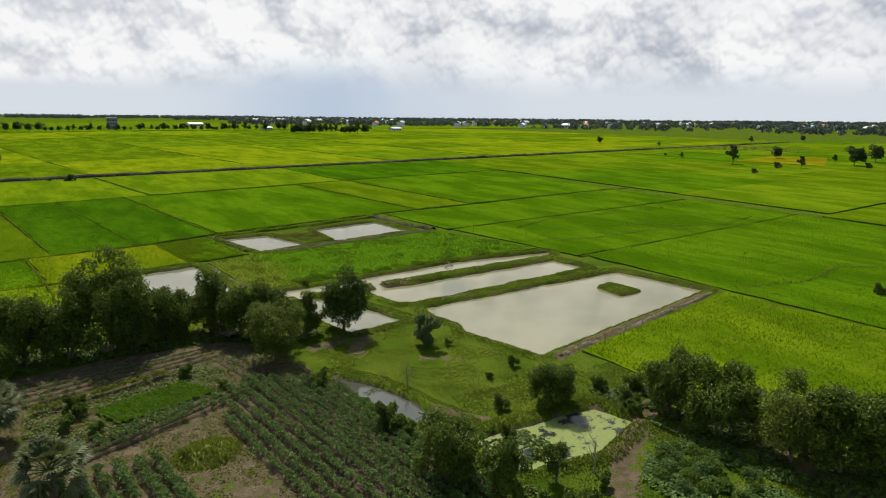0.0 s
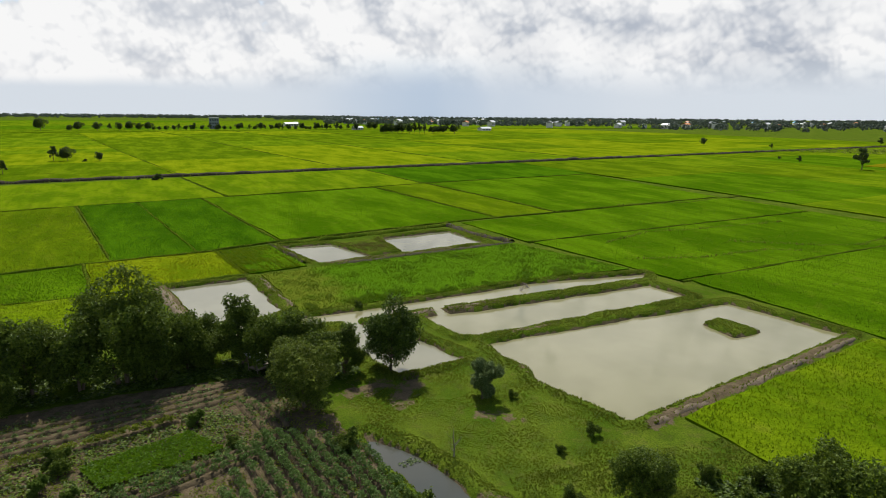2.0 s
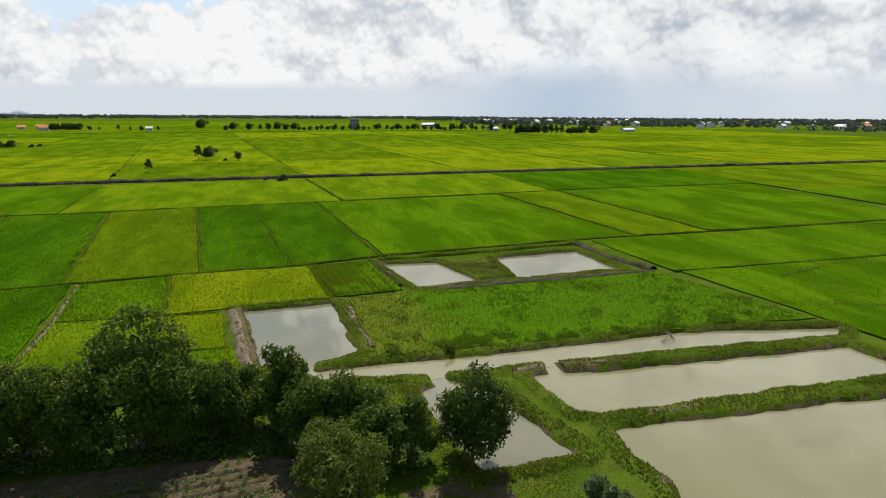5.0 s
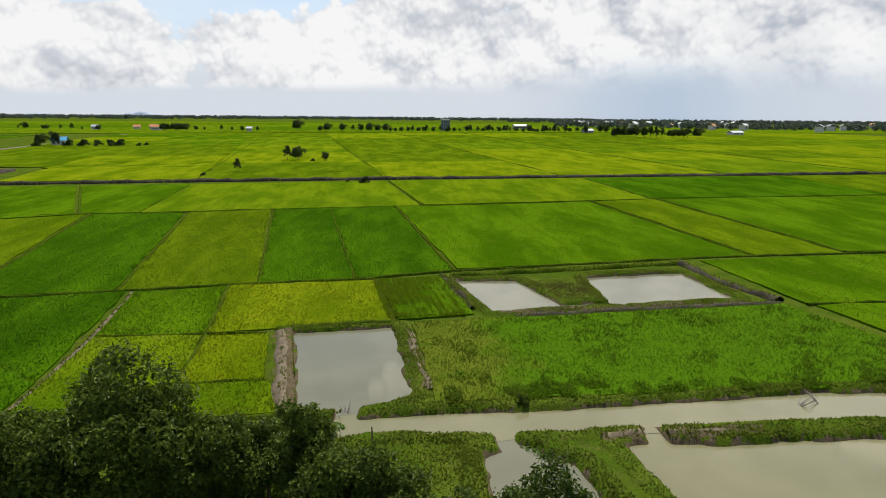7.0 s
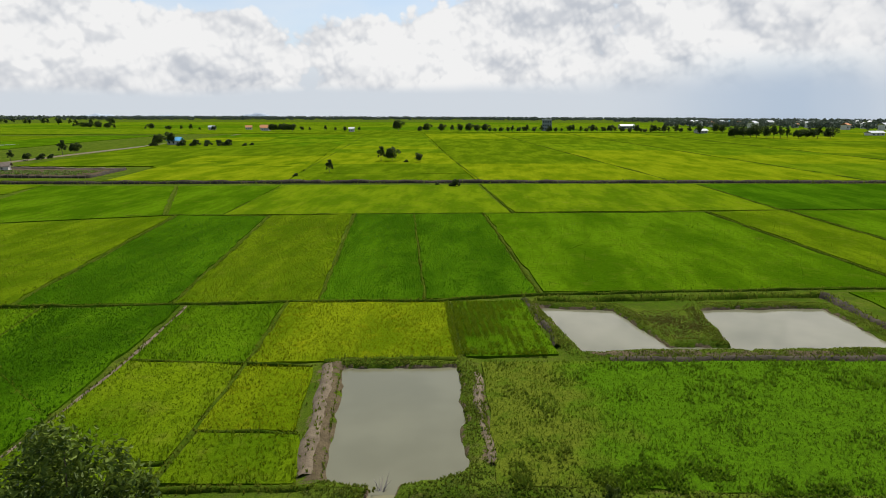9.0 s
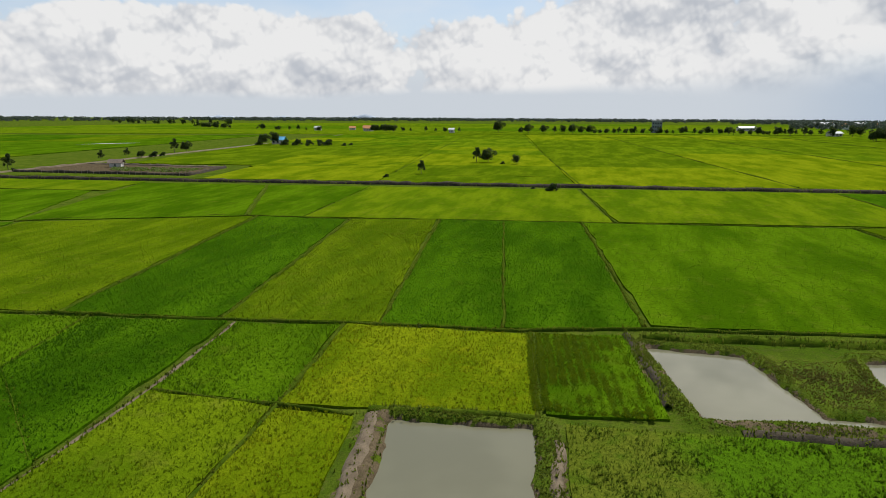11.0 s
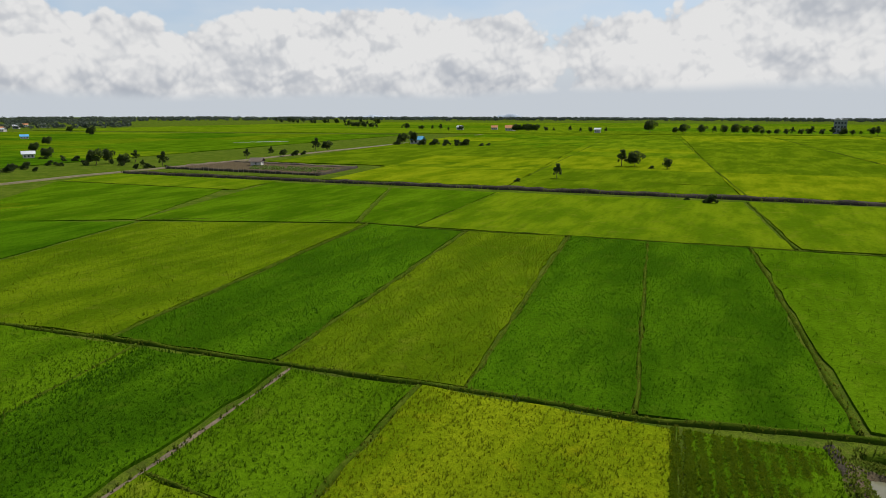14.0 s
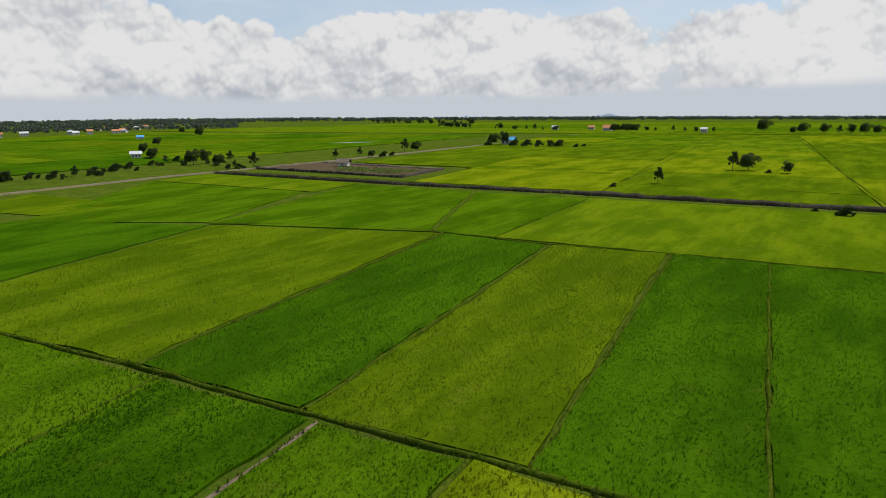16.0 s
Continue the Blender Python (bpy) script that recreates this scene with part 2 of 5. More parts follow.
def scum_material():
    """Duckweed with open dark holes."""
    m, N, b, g = material("duckweed", 0.75, 0.1)
    p = g.outputs["Position"]
    hole = N.noise(p, 0.42, 5.0, 0.7)
    fine = N.noise(p, 5.0, 4.0, 0.7)
    weed = N.mix(fine, (0.140, 0.175, 0.040), (0.220, 0.250, 0.080))
    f = N.smooth(hole, 0.50, 0.58)
    N.put(b.inputs["Base Color"], N.mix(f, weed, (0.025, 0.03, 0.025)))
    N.put(b.inputs["Roughness"], N.math("MULTIPLY_ADD", f, -0.55, 0.6))
    bump(N, b, fine, 0.3, 0.02)
    return m


M_GROUND = ground_material()
M_RICE = {
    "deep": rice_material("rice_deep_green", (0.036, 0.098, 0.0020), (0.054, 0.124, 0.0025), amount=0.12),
    "green": rice_material("rice_green", (0.052, 0.120, 0.0020), (0.076, 0.148, 0.0030), amount=0.25),
    "olive": rice_material("rice_olive", (0.074, 0.134, 0.0025), (0.104, 0.156, 0.0035), amount=0.3),
    "light": rice_material("rice_light_green", (0.084, 0.156, 0.0030), (0.120, 0.176, 0.0040), amount=0.45),
    "yellow": rice_material("rice_yellowing", (0.118, 0.182, 0.003), (0.168, 0.210, 0.005), tired=(0.24, 0.225, 0.006), amount=0.5),
    "ripe": rice_material("rice_ripening", (0.152, 0.152, 0.0040), (0.200, 0.176, 0.0060), tired=(0.240, 0.192, 0.0100), amount=0.5),
    "overgrown": overgrown_material(),
}
M_BLADE = {
    "overgrown": overgrown_blade(),
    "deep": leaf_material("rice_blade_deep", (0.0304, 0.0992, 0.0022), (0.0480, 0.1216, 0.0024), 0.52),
    "green": leaf_material("rice_blade_green", (0.0472, 0.1168, 0.0022), (0.0768, 0.1408, 0.0032), 0.52),
    "olive": leaf_material("rice_blade_olive", (0.0640, 0.1080, 0.0024), (0.1120, 0.1520, 0.0040), 0.52),
    "light": leaf_material("rice_blade_light", (0.0776, 0.1472, 0.0033), (0.1280, 0.1728, 0.0040), 0.52),
    "yellow": leaf_material("rice_blade_yellow", (0.0880, 0.1376, 0.0024), (0.1720, 0.1920, 0.0048), 0.52),
}
M_TUFT = leaf_material("bank_grass", (0.066, 0.104, 0.007), (0.155, 0.188, 0.026), 0.52, 0.7, 0.02)
M_DRYWEED = leaf_material("dry_weeds", (0.085, 0.085, 0.018), (0.165, 0.150, 0.040), 0.3, 0.7, 0.03)
M_WEED = leaf_material("meadow_weeds", (0.075, 0.115, 0.006), (0.16, 0.182, 0.022), 0.5, 0.7, 0.02)
M_BUND = plain_material("bund_turf", (0.034, 0.068, 0.003), (0.075, 0.105, 0.009), 0.8, 0.95, 0.8, 0.1, 0.0)
M_EARTH = plain_material("bare_earth", (0.105, 0.080, 0.050), (0.185, 0.146, 0.096), 0.8, 0.95, 0.8, 0.08)
M_DARK = plain_material("wet_dark_earth", (0.026, 0.021, 0.012), (0.060, 0.048, 0.028), 0.6, 0.9, 0.8, 0.1)
M_ROAD = plain_material("laterite_road", (0.115, 0.10, 0.05), (0.18, 0.15, 0.085), 0.4, 0.95, 0.4, 0.04)
M_WATER = water_material("murky_pond_water", (0.158, 0.149, 0.074), (0.184, 0.173, 0.090))
M_GREYWATER = water_material("grey_pond_water", (0.130, 0.126, 0.078), (0.154, 0.149, 0.094))
M_DITCH = water_material("dark_ditch_water", (0.045, 0.05, 0.04), (0.06, 0.06, 0.045))
M_SCUM = scum_material()
M_BARK = plain_material("bark", (0.10, 0.075, 0.05), (0.17, 0.13, 0.095), 3.0, 0.9, 0.6, 0.02)
M_DEAD = plain_material("dead_wood", (0.22, 0.19, 0.16), (0.30, 0.27, 0.23), 4.0, 0.9, 0.4, 0.02)
M_LEAF = leaf_material("tree_leaf", (0.020, 0.044, 0.004), (0.150, 0.205, 0.024), 0.20, 0.5, 0.12)
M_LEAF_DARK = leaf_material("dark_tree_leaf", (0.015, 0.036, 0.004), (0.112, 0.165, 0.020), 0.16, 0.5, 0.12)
M_LEAF_PALE = leaf_material("pale_tree_leaf", (0.038, 0.066, 0.007), (0.185, 0.230, 0.034), 0.26, 0.5, 0.12)
M_LEAF_SILVER = leaf_material("silvery_leaf", (0.050, 0.085, 0.020), (0.190, 0.245, 0.090), 0.28, 0.5, 0.14)
M_PALM = leaf_material("palm_leaf", (0.024, 0.042, 0.010), (0.12, 0.14, 0.045), 0.15, 0.5, 0.12)
M_CASSAVA = leaf_material("cassava_leaf", (0.036, 0.080, 0.013), (0.150, 0.225, 0.058), 0.26, 0.5, 0.10)
M_BED = leaf_material("bright_vegetable_leaf", (0.055, 0.125, 0.003), (0.115, 0.205, 0.006), 0.35, 0.5, 0.14)
M_CITRUS = leaf_material("bright_shrub_leaf", (0.055, 0.10, 0.012), (0.13, 0.19, 0.03), 0.3)
M_FAR = leaf_material("far_wood_leaf", (0.032, 0.054, 0.012), (0.075, 0.105, 0.026), 0.25, 0.5, 0.14)
# far woods: aerial haze is mixed into the leaf colour, paler and bluer
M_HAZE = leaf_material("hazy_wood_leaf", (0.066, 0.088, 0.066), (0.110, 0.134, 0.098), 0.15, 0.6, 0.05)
M_SOIL = plain_material("garden_soil", (0.062, 0.048, 0.028), (0.115, 0.090, 0.054), 0.9, 0.95, 0.8, 0.08, 0.0)
# the hills' pale blue is distance haze painted as base colour
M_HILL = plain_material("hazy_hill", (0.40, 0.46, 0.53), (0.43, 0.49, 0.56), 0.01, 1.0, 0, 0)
M_WALL = plain_material("pale_render", (0.55, 0.52, 0.47), (0.66, 0.63, 0.58), 0.4, 0.9, 0.2, 0.01)
M_GREYWALL = plain_material("grey_concrete", (0.20, 0.22, 0.23), (0.27, 0.29, 0.30), 0.3, 0.9, 0.2, 0.01)
M_TIN = plain_material("white_tin_roof", (0.50, 0.52, 0.54), (0.62, 0.63, 0.64), 0.3, 0.5, 0.1, 0.01, 0.5)
M_BLUE = plain_material("blue_tin_roof", (0.06, 0.30, 0.55), (0.10, 0.38, 0.62), 0.3, 0.5, 0.1, 0.01, 0.5)
M_ORANGE = plain_material("clay_roof", (0.46, 0.19, 0.08), (0.58, 0.27, 0.12), 0.3, 0.8, 0.2, 0.01)
M_GLASS = plain_material("dark_opening", (0.03, 0.035, 0.04), (0.05, 0.055, 0.06), 1.0, 0.3, 0, 0)
M_WOOD = plain_material("weathered_wood", (0.13, 0.10, 0.075), (0.22, 0.18, 0.14), 3.0, 0.9, 0.4, 0.01)

# ---- building helpers ----
RNG = np.random.default_rng(7)


def lattice(ix, iy, seed):
    h = (ix.astype(np.int64) * 374761393 + iy.astype(np.int64) * 668265263 + seed * 974634777) & 0x7FFFFFFF
    h = ((h ^ (h >> 13)) * 1274126177) & 0x7FFFFFFF
    return ((h ^ (h >> 16)) & 0xFFFF) / 65535.0


def vnoise(x, y, size, seed=0):
    """Smooth noise in 0..1 with features of that size in metres."""
    x, y = np.asarray(x, float) / size, np.asarray(y, float) / size
    ix, iy = np.floor(x), np.floor(y)
    fx, fy = x - ix, y - iy
    fx, fy = fx * fx * (3 - 2 * fx), fy * fy * (3 - 2 * fy)
    a, b = lattice(ix, iy, seed), lattice(ix + 1, iy, seed)
    c, d = lattice(ix, iy + 1, seed), lattice(ix + 1, iy + 1, seed)
    return (a * (1 - fx) + b * fx) * (1 - fy) + (c * (1 - fx) + d * fx) * fy


def fall(x, y):
    """The plain dips very gently far out."""
    y = np.asarray(y) - 60
    r = np.hypot(x, y)
    d = np.maximum(0.0, r - 450)
    side = (x * math.sin(radians(30)) + y * math.cos(radians(30))) / np.maximum(r, 1.0)
    return -0.0175 * d * d / (d + 150) * np.maximum(side, 0.0) ** 1.2


def mesh_np(name, verts, faces, mats, smooth=False):
    """A mesh from arrays: verts (n, 3), faces (m, k)."""
    verts, faces = np.asarray(verts, np.float32), np.asarray(faces, np.int32)
    me = bpy.data.meshes.new(name)
    me.vertices.add(len(verts))
    me.vertices.foreach_set("co", verts.ravel())
    me.loops.add(faces.size)
    me.loops.foreach_set("vertex_index", faces.ravel())
    me.polygons.add(len(faces))
    me.polygons.foreach_set("loop_start", np.arange(0, faces.size, faces.shape[1], dtype=np.int32))
    me.update(calc_edges=True)
    me.polygons.foreach_set("use_smooth", np.full(len(faces), smooth))
    for m in mats if isinstance(mats, (list, tuple)) else [mats]:
        me.materials.append(m)
    return me


def part(name, data, parent, label="", material_=None):
    """Links a mesh or a bmesh as one part under a thing or under a part."""
    if isinstance(data, bmesh.types.BMesh):
        me = bpy.data.meshes.new(name)
        data.to_mesh(me)
        data.free()
        me.materials.append(material_)
        data = me
    ob = new(name, data)
    ob.parent = parent
    if label:
        ob["label"] = label
    return ob


def inside(x, y, poly):
    x, y = np.asarray(x), np.asarray(y)
    hit = np.zeros(x.shape, bool)
    for (x0, y0), (x1, y1) in zip(poly, poly[1:] + poly[:1]):
        cross = (y0 > y) != (y1 > y)
        hit ^= cross & (x < (x1 - x0) * (y - y0) / ((y1 - y0) or 1e-9) + x0)
    return hit


def to_line(x, y, pts):
    """Distance to a polyline."""
    best = np.full(np.shape(x), 1e9)
    for (x0, y0), (x1, y1) in zip(pts, pts[1:]):
        dx, dy = x1 - x0, y1 - y0
        t = np.clip(((x - x0) * dx + (y - y0) * dy) / (dx * dx + dy * dy), 0, 1)
        best = np.minimum(best, np.hypot(x - x0 - t * dx, y - y0 - t * dy))
    return best


def shore(x, y, poly):
    """Signed distance to a pond's edge, negative in the water."""
    d = to_line(x, y, poly + poly[:1])
    return np.where(inside(x, y, poly), -d, d)


def scatter_in(poly, density, rng):
    xs, ys = [p[0] for p in poly], [p[1] for p in poly]
    n = int((max(xs) - min(xs)) * (max(ys) - min(ys)) * density)
    x, y = rng.uniform(min(xs), max(xs), n), rng.uniform(min(ys), max(ys), n)
    k = inside(x, y, poly)
    return x[k], y[k]


def blades(name, x, y, z, height, width, mat, rng, count=3, lean=0.5):
    """Grass: at each place some bent blades of two faces."""
    n = len(x) * count
    x, y, z = np.repeat(x, count), np.repeat(y, count), np.repeat(z, count)
    h = np.repeat(np.broadcast_to(height, (n // count,)), count) * rng.uniform(0.6, 1.2, n)
    a, l = rng.uniform(0, 2 * np.pi, n), rng.uniform(0.1, 1.0, n) * lean
    b = a + np.pi / 2 + rng.normal(0, 0.5, n)
    w = width * rng.uniform(0.7, 1.3, n) / 2
    base = np.stack([x, y, z], 1)
    out = np.stack([np.cos(a) * l * h, np.sin(a) * l * h, h], 1)
    side = np.stack([np.cos(b) * w, np.sin(b) * w, 0 * w], 1)
    mid = base + out * np.array([0.35, 0.35, 0.6])
    v = np.stack([base - side, mid - side * 0.9, base + out, mid + side * 0.9, base + side], 1).reshape(-1, 3)
    i = np.arange(n)[:, None] * 5
    f = np.concatenate([i + [0, 1, 3], i + [0, 3, 4], i + [1, 2, 3]])
    return mesh_np(name, v, f, mat)


def leaves(centres, outward, size, rng, aspect=0.5, flat=0.6):
    """Diamond-shaped leaves at the centres, roughly facing outward and up."""
    n = len(centres)
    nrm = outward * flat + rng.normal(0, 0.55, (n, 3)) + np.array([0, 0, 0.35])
    nrm /= np.linalg.norm(nrm, axis=1)[:, None]
    u = np.cross(nrm, rng.normal(0, 1, (n, 3)))
    u /= np.linalg.norm(u, axis=1)[:, None]
    w = np.cross(nrm, u)
    s = (size * rng.uniform(0.7, 1.3, n))[:, None]
    fold = nrm * s * 0.12
    v = np.stack([centres - u * s / 2, centres + w * s * aspect / 2 + fold, centres + u * s / 2 - fold, centres - w * s * aspect / 2 + fold], 1).reshape(-1, 3)
    return v, np.arange(n * 4).reshape(-1, 4)


def tube(pts, radii, sides=7):
    """A tapered round limb along the points."""
    pts = [Vector(p) for p in pts]
    v, f = [], []
    for i, (p, r) in enumerate(zip(pts, radii)):
        d = (pts[min(i + 1, len(pts) - 1)] - pts[max(i - 1, 0)]).normalized()
        u = d.orthogonal().normalized()
        w = d.cross(u)
        for k in range(sides):
            a = 2 * math.pi * k / sides
            v.append(p + (u * math.cos(a) + w * math.sin(a)) * r)
    for i in range(len(pts) - 1):
        for k in range(sides):
            k2 = (k + 1) % sides
            f.append((i * sides + k, i * sides + k2, (i + 1) * sides + k2, (i + 1) * sides + k))
    return [tuple(p) for p in v], f


def make_tree(name, h, width, seed, count, leaf, mat, trunk=0.25, lobes=16, label="", category="tree", open_=0.0, stems=1):
    """A tree: tapered trunk, limbs to each lobe of the crown, a crown of many leaves with gaps."""
    rng = np.random.default_rng(seed)
    root = new(name)
    tagged(root, label, category)
    low = h * trunk
    cz, rz, rx = (h + low) / 2, (h - low) / 2, width / 2
    cs, rs = [], []
    for k in range(lobes):
        d = rng.normal(0, 1, 3)
        d /= np.linalg.norm(d)
        q = rng.uniform(0.45, 0.95)
        r = rng.uniform(0.17, 0.38) * min(rx, rz * 1.2)
        d[2] = d[2] * 0.9 - 0.1 if k % 3 == 0 else d[2]
        cs.append(np.array([d[0] * rx * q, d[1] * rx * q, cz + d[2] * rz * q]))
        rs.append(r)
    cs.append(np.array([0, 0, cz])), rs.append(0.5 * min(rx, rz))
    # trunk and limbs
    fork = Vector((rng.normal(0, 0.1), rng.normal(0, 0.1), low + 0.18 * (h - low)))
    r0 = 0.013 * h + 0.03
    for s in range(stems):
        off = Vector((rng.normal(0, 0.25), rng.normal(0, 0.25), 0)) if s else Vector((0, 0, 0))
        top = fork + off * 2.5
        v, f = tube([off + Vector((0, 0, -0.15)), off.lerp(top, 0.5) + Vector((rng.normal(0, 0.06), rng.normal(0, 0.06), top.z * 0.45)), top], [r0 * 1.25, r0, r0 * 0.75])
        part("trunk", mesh_np("trunk", v, f, M_BARK, True), root)
    for c in cs[:9]:
        c = Vector(c)
        bend = fork.lerp(c, 0.5) + Vector((0, 0, 0.08 * h * rng.uniform(-0.3, 1)))
        v, f = tube([fork - Vector((0, 0, 0.1)), bend, c], [r0 * 0.55, r0 * 0.32, r0 * 0.1], 5)
        part("limb", mesh_np("limb", v, f, M_BARK, True), root)
    # leaves on the lobes' shells
    share = np.array(rs) ** 2
    which = rng.choice(len(cs), count, p=share / share.sum())
    d = rng.normal(0, 1, (count, 3))
    d[:, 2] += 0.25
    d /= np.linalg.norm(d, axis=1)[:, None]
    C, R = np.array(cs)[which], np.array(rs)[which]
    lump = 1 + 0.28 * np.sin(d[:, 0] * 5 + which) * np.sin(d[:, 1] * 6 + which * 2) + rng.normal(0, 0.10, count)
    p = C + d * (R * lump * rng.uniform(0.72, 1.08, count))[:, None]
    if open_:
        keep = vnoise(p[:, 0] * 3 + p[:, 2] * 2, p[:, 1] * 3, 1.3, seed) > open_
        p, d = p[keep], d[keep]
    p[:, 2] = np.maximum(p[:, 2], 0.12)
    v, f = leaves(p, d, leaf, rng)
    part("crown", mesh_np("crown", v, f, mat), root)
    return root


def place(proto, x, y, scale, turn, label="", z=None):
    zz = float(fall(x, y)) if z is None else z
    ob = copy_thing(proto, Matrix.Translation((x, y, zz)) @ Matrix.Rotation(radians(turn), 4, "Z") @ Matrix.Diagonal((scale, scale, scale * (1 + 0.06 * math.sin(turn)), 1)))
    if label:
        ob["label"] = label
    return ob


# ---- plan ----
BASIN = [(-5.2, 50.4), (5.3, 51.0), (6.6, 34.0), (4.4, 32.6), (2.3, 32.0), (0.3, 31.8), (-2.8, 32.2)]
GAP = [(0.3, 32.6), (2.0, 32.6), (2.2, 29.4), (0.2, 29.4)]
CHANNEL = [(-1.6, 29.5), (0.5, 30.2), (2.3, 30.4), (15, 30.1), (31, 30.1), (42.4, 30.6), (47.5, 29.8), (60.3, 27.2), (58.4, 25.3), (43.6, 25.8),
           (31, 26.2), (14, 26.8), (12.6, 26.6), (8.7, 27.4), (2.7, 27.9), (-1.0, 26.7)]
LITTLE = [(13.9, 27.2), (12.4, 27.2), (12.2, 24.3), (10.9, 23.9), (10.6, 19), (12.3, 10.2), (19.6, 10.7), (17.5, 18), (17.2, 21.8), (15, 24.2), (13.7, 25.4)]
MIDDLE = [(21.4, 24.2), (23.3, 24.2), (23.8, 26.6), (25.0, 26.6), (25.0, 24.0), (29.6, 23.4), (41.4, 23.0), (56.9, 22.4), (57.2, 15.8), (41, 15.8), (24.4, 15.6), (22.5, 16.5)]
LARGE = [(24.0, 13.3), (42, 12.6), (59.8, 11.3), (61.7, -2.4), (43, -4.6), (25.5, -6.5), (24.2, -1.0), (23.3, 3.0), (24.2, 5.6), (23.4, 9.1)]
ISLAND = [(50.0, 7.4), (53.1, 7.8), (54.2, 2.3), (49.4, 2.4)]
FAR_A = [(15.1, 69.3), (23.7, 68.5), (26.5, 56.8), (33.0, 56.9), (33.0, 56.1), (20, 55.3), (17.7, 55.1)]
FAR_B = [(33.9, 69.1), (49.0, 70.0), (49.9, 56.9), (33.0, 56.0)]
SCUM = [(9.0, -16.0), (15.6, -16.8), (21.1, -17.5), (21.5, -21.0), (16.0, -22.6), (9.0, -21.2)]
LILY = [(5.2, 0.7), (7.2, -2.7), (8.4, -7.0), (9.2, -11.6), (9.6, -16.2), (7.6, -14.5), (5.7, -6.0), (4.8, -1.0)]
PONDS = [BASIN, GAP, CHANNEL, LITTLE, MIDDLE, LARGE, FAR_A, FAR_B, SCUM, LILY]


def sheet_height(x, y):
    """Ground height and bare-soil mask."""
    z = 0.10 * (vnoise(x, y, 7, 1) - 0.5) + 0.10 * (vnoise(x, y, 1.6, 2) - 0.5)
    near = (np.abs(x - 20) < 100) & (np.abs(y - 15) < 80)
    sd = np.full(x.shape, 50.0)
    wob = 0.9 * (vnoise(x, y, 2.6, 3) - 0.5) + 0.6 * (vnoise(x, y, 0.9, 4) - 0.5)
    for p in PONDS:
        sd[near] = np.minimum(sd[near], shore(x[near], y[near], p))
    sd = np.where(np.abs(sd) < 6, sd + wob * 0.55, sd)
    isle = np.full(x.shape, 50.0)
    isle[near] = shore(x[near], y[near], ISLAND)
    sd = np.maximum(sd, -(isle + wob * 0.4))
    bank = 0.34 * np.exp(-((sd - 1.0) / 0.8) ** 2) * near
    z = np.where(sd < 45, z + bank, z)
    t = np.clip((sd + 0.9) / 1.2, 0, 1)
    z = np.where(sd < 0.3, -1.1 + (z + 1.1 + 0.05) * t * t * (3 - 2 * t), z)
    soil = np.zeros(x.shape)
    for poly, amount in ((GARDEN, 0.74), (BROWN, 0.80)):
        soil = np.maximum(soil, np.where(inside(x, y, poly), amount, 0))
    for line, w, amount in SPOIL:
        soil = np.maximum(soil, amount * np.exp(-(to_line(x, y, line) / w) ** 2))
    soil = np.where(sd < 0.15, 0.8, soil)
    return np.where(near, z, 0.0) + fall(x, y), soil


GARDEN = [(-26, 15), (3, 13.5), (4.2, 3), (4.4, -2), (4.8, -20), (-5, -30), (-34, -20), (-34, 10)]
BROWN = [(-24, 17), (-8, 17), (1, 15.5), (1.5, 5.5), (-2.5, 4), (-5, 8.5), (-16, 9.2), (-24, 8)]
SPOIL = [([(-6.3, 50.4), (-3.6, 32.2)], 1.0, 0.9), ([(7.4, 47), (8.2, 34.5)], 0.6, 0.8), ([(26.5, -7.9), (59.3, -4.0)], 0.8, 1.0),
         ([(19, 54.3), (50, 54.6)], 0.9, 0.75), ([(25, 24.9), (32, 24.7)], 0.8, 0.9), ([(20.5, 25.0), (23, 25.2)], 0.7, 0.9),
         ([(28, 14.4), (34, 14.3)], 0.6, 0.7), ([(52, 61), (51, 74)], 0.9, 0.7), ([(13.6, 71), (15, 62)], 0.9, 0.8),
         ([(13, 9), (10, 5)], 1.6, 0.7), ([(7, 8.5), (9.5, 8.8)], 1.6, 0.75), ([(15, 0), (17, -2)], 1.3, 0.6), ([(24.4, 9), (23.3, 5)], 0.8, 0.7),
         ([(26, -20), (17, -24), (13, -27)], 1.4, 0.8), ([(28, -26), (26, -36)], 2.0, 0.7), ([(9.6, -11), (12, -14)], 1.0, 0.6)]


def build_ground():
    def axis(lo, hi, step):
        inner = np.arange(lo, hi + step / 2, step)
        grow = step * 1.28 ** np.arange(1, 36)
        out = np.cumsum(grow)
        out = out[out < 4300]
        return np.concatenate([[-4900], lo - out[::-1], inner, hi + out, [4900]])
    xs, ys = axis(-36, 72, 0.42), axis(-42, 80, 0.42)
    xs = xs[np.abs(xs) < 4950]
    ys = ys[np.abs(ys) < 4950]
    X, Y = np.meshgrid(xs, ys)
    z, soil = sheet_height(X.ravel(), Y.ravel())
    v = np.stack([X.ravel(), Y.ravel(), z], 1)
    nx, ny = len(xs), len(ys)
    i = (np.arange(ny - 1)[:, None] * nx + np.arange(nx - 1)[None]).ravel()
    me = mesh_np("ground", v, np.stack([i, i + 1, i + nx + 1, i + nx], 1), M_GROUND, True)
    at = me.attributes.new("soil", "FLOAT", "POINT")
    at.data.foreach_set("value", soil.astype(np.float32))
    tagged(new("ground", me), "rough green grass and bare brown earth plain", "ground", kind="structure")


build_ground()


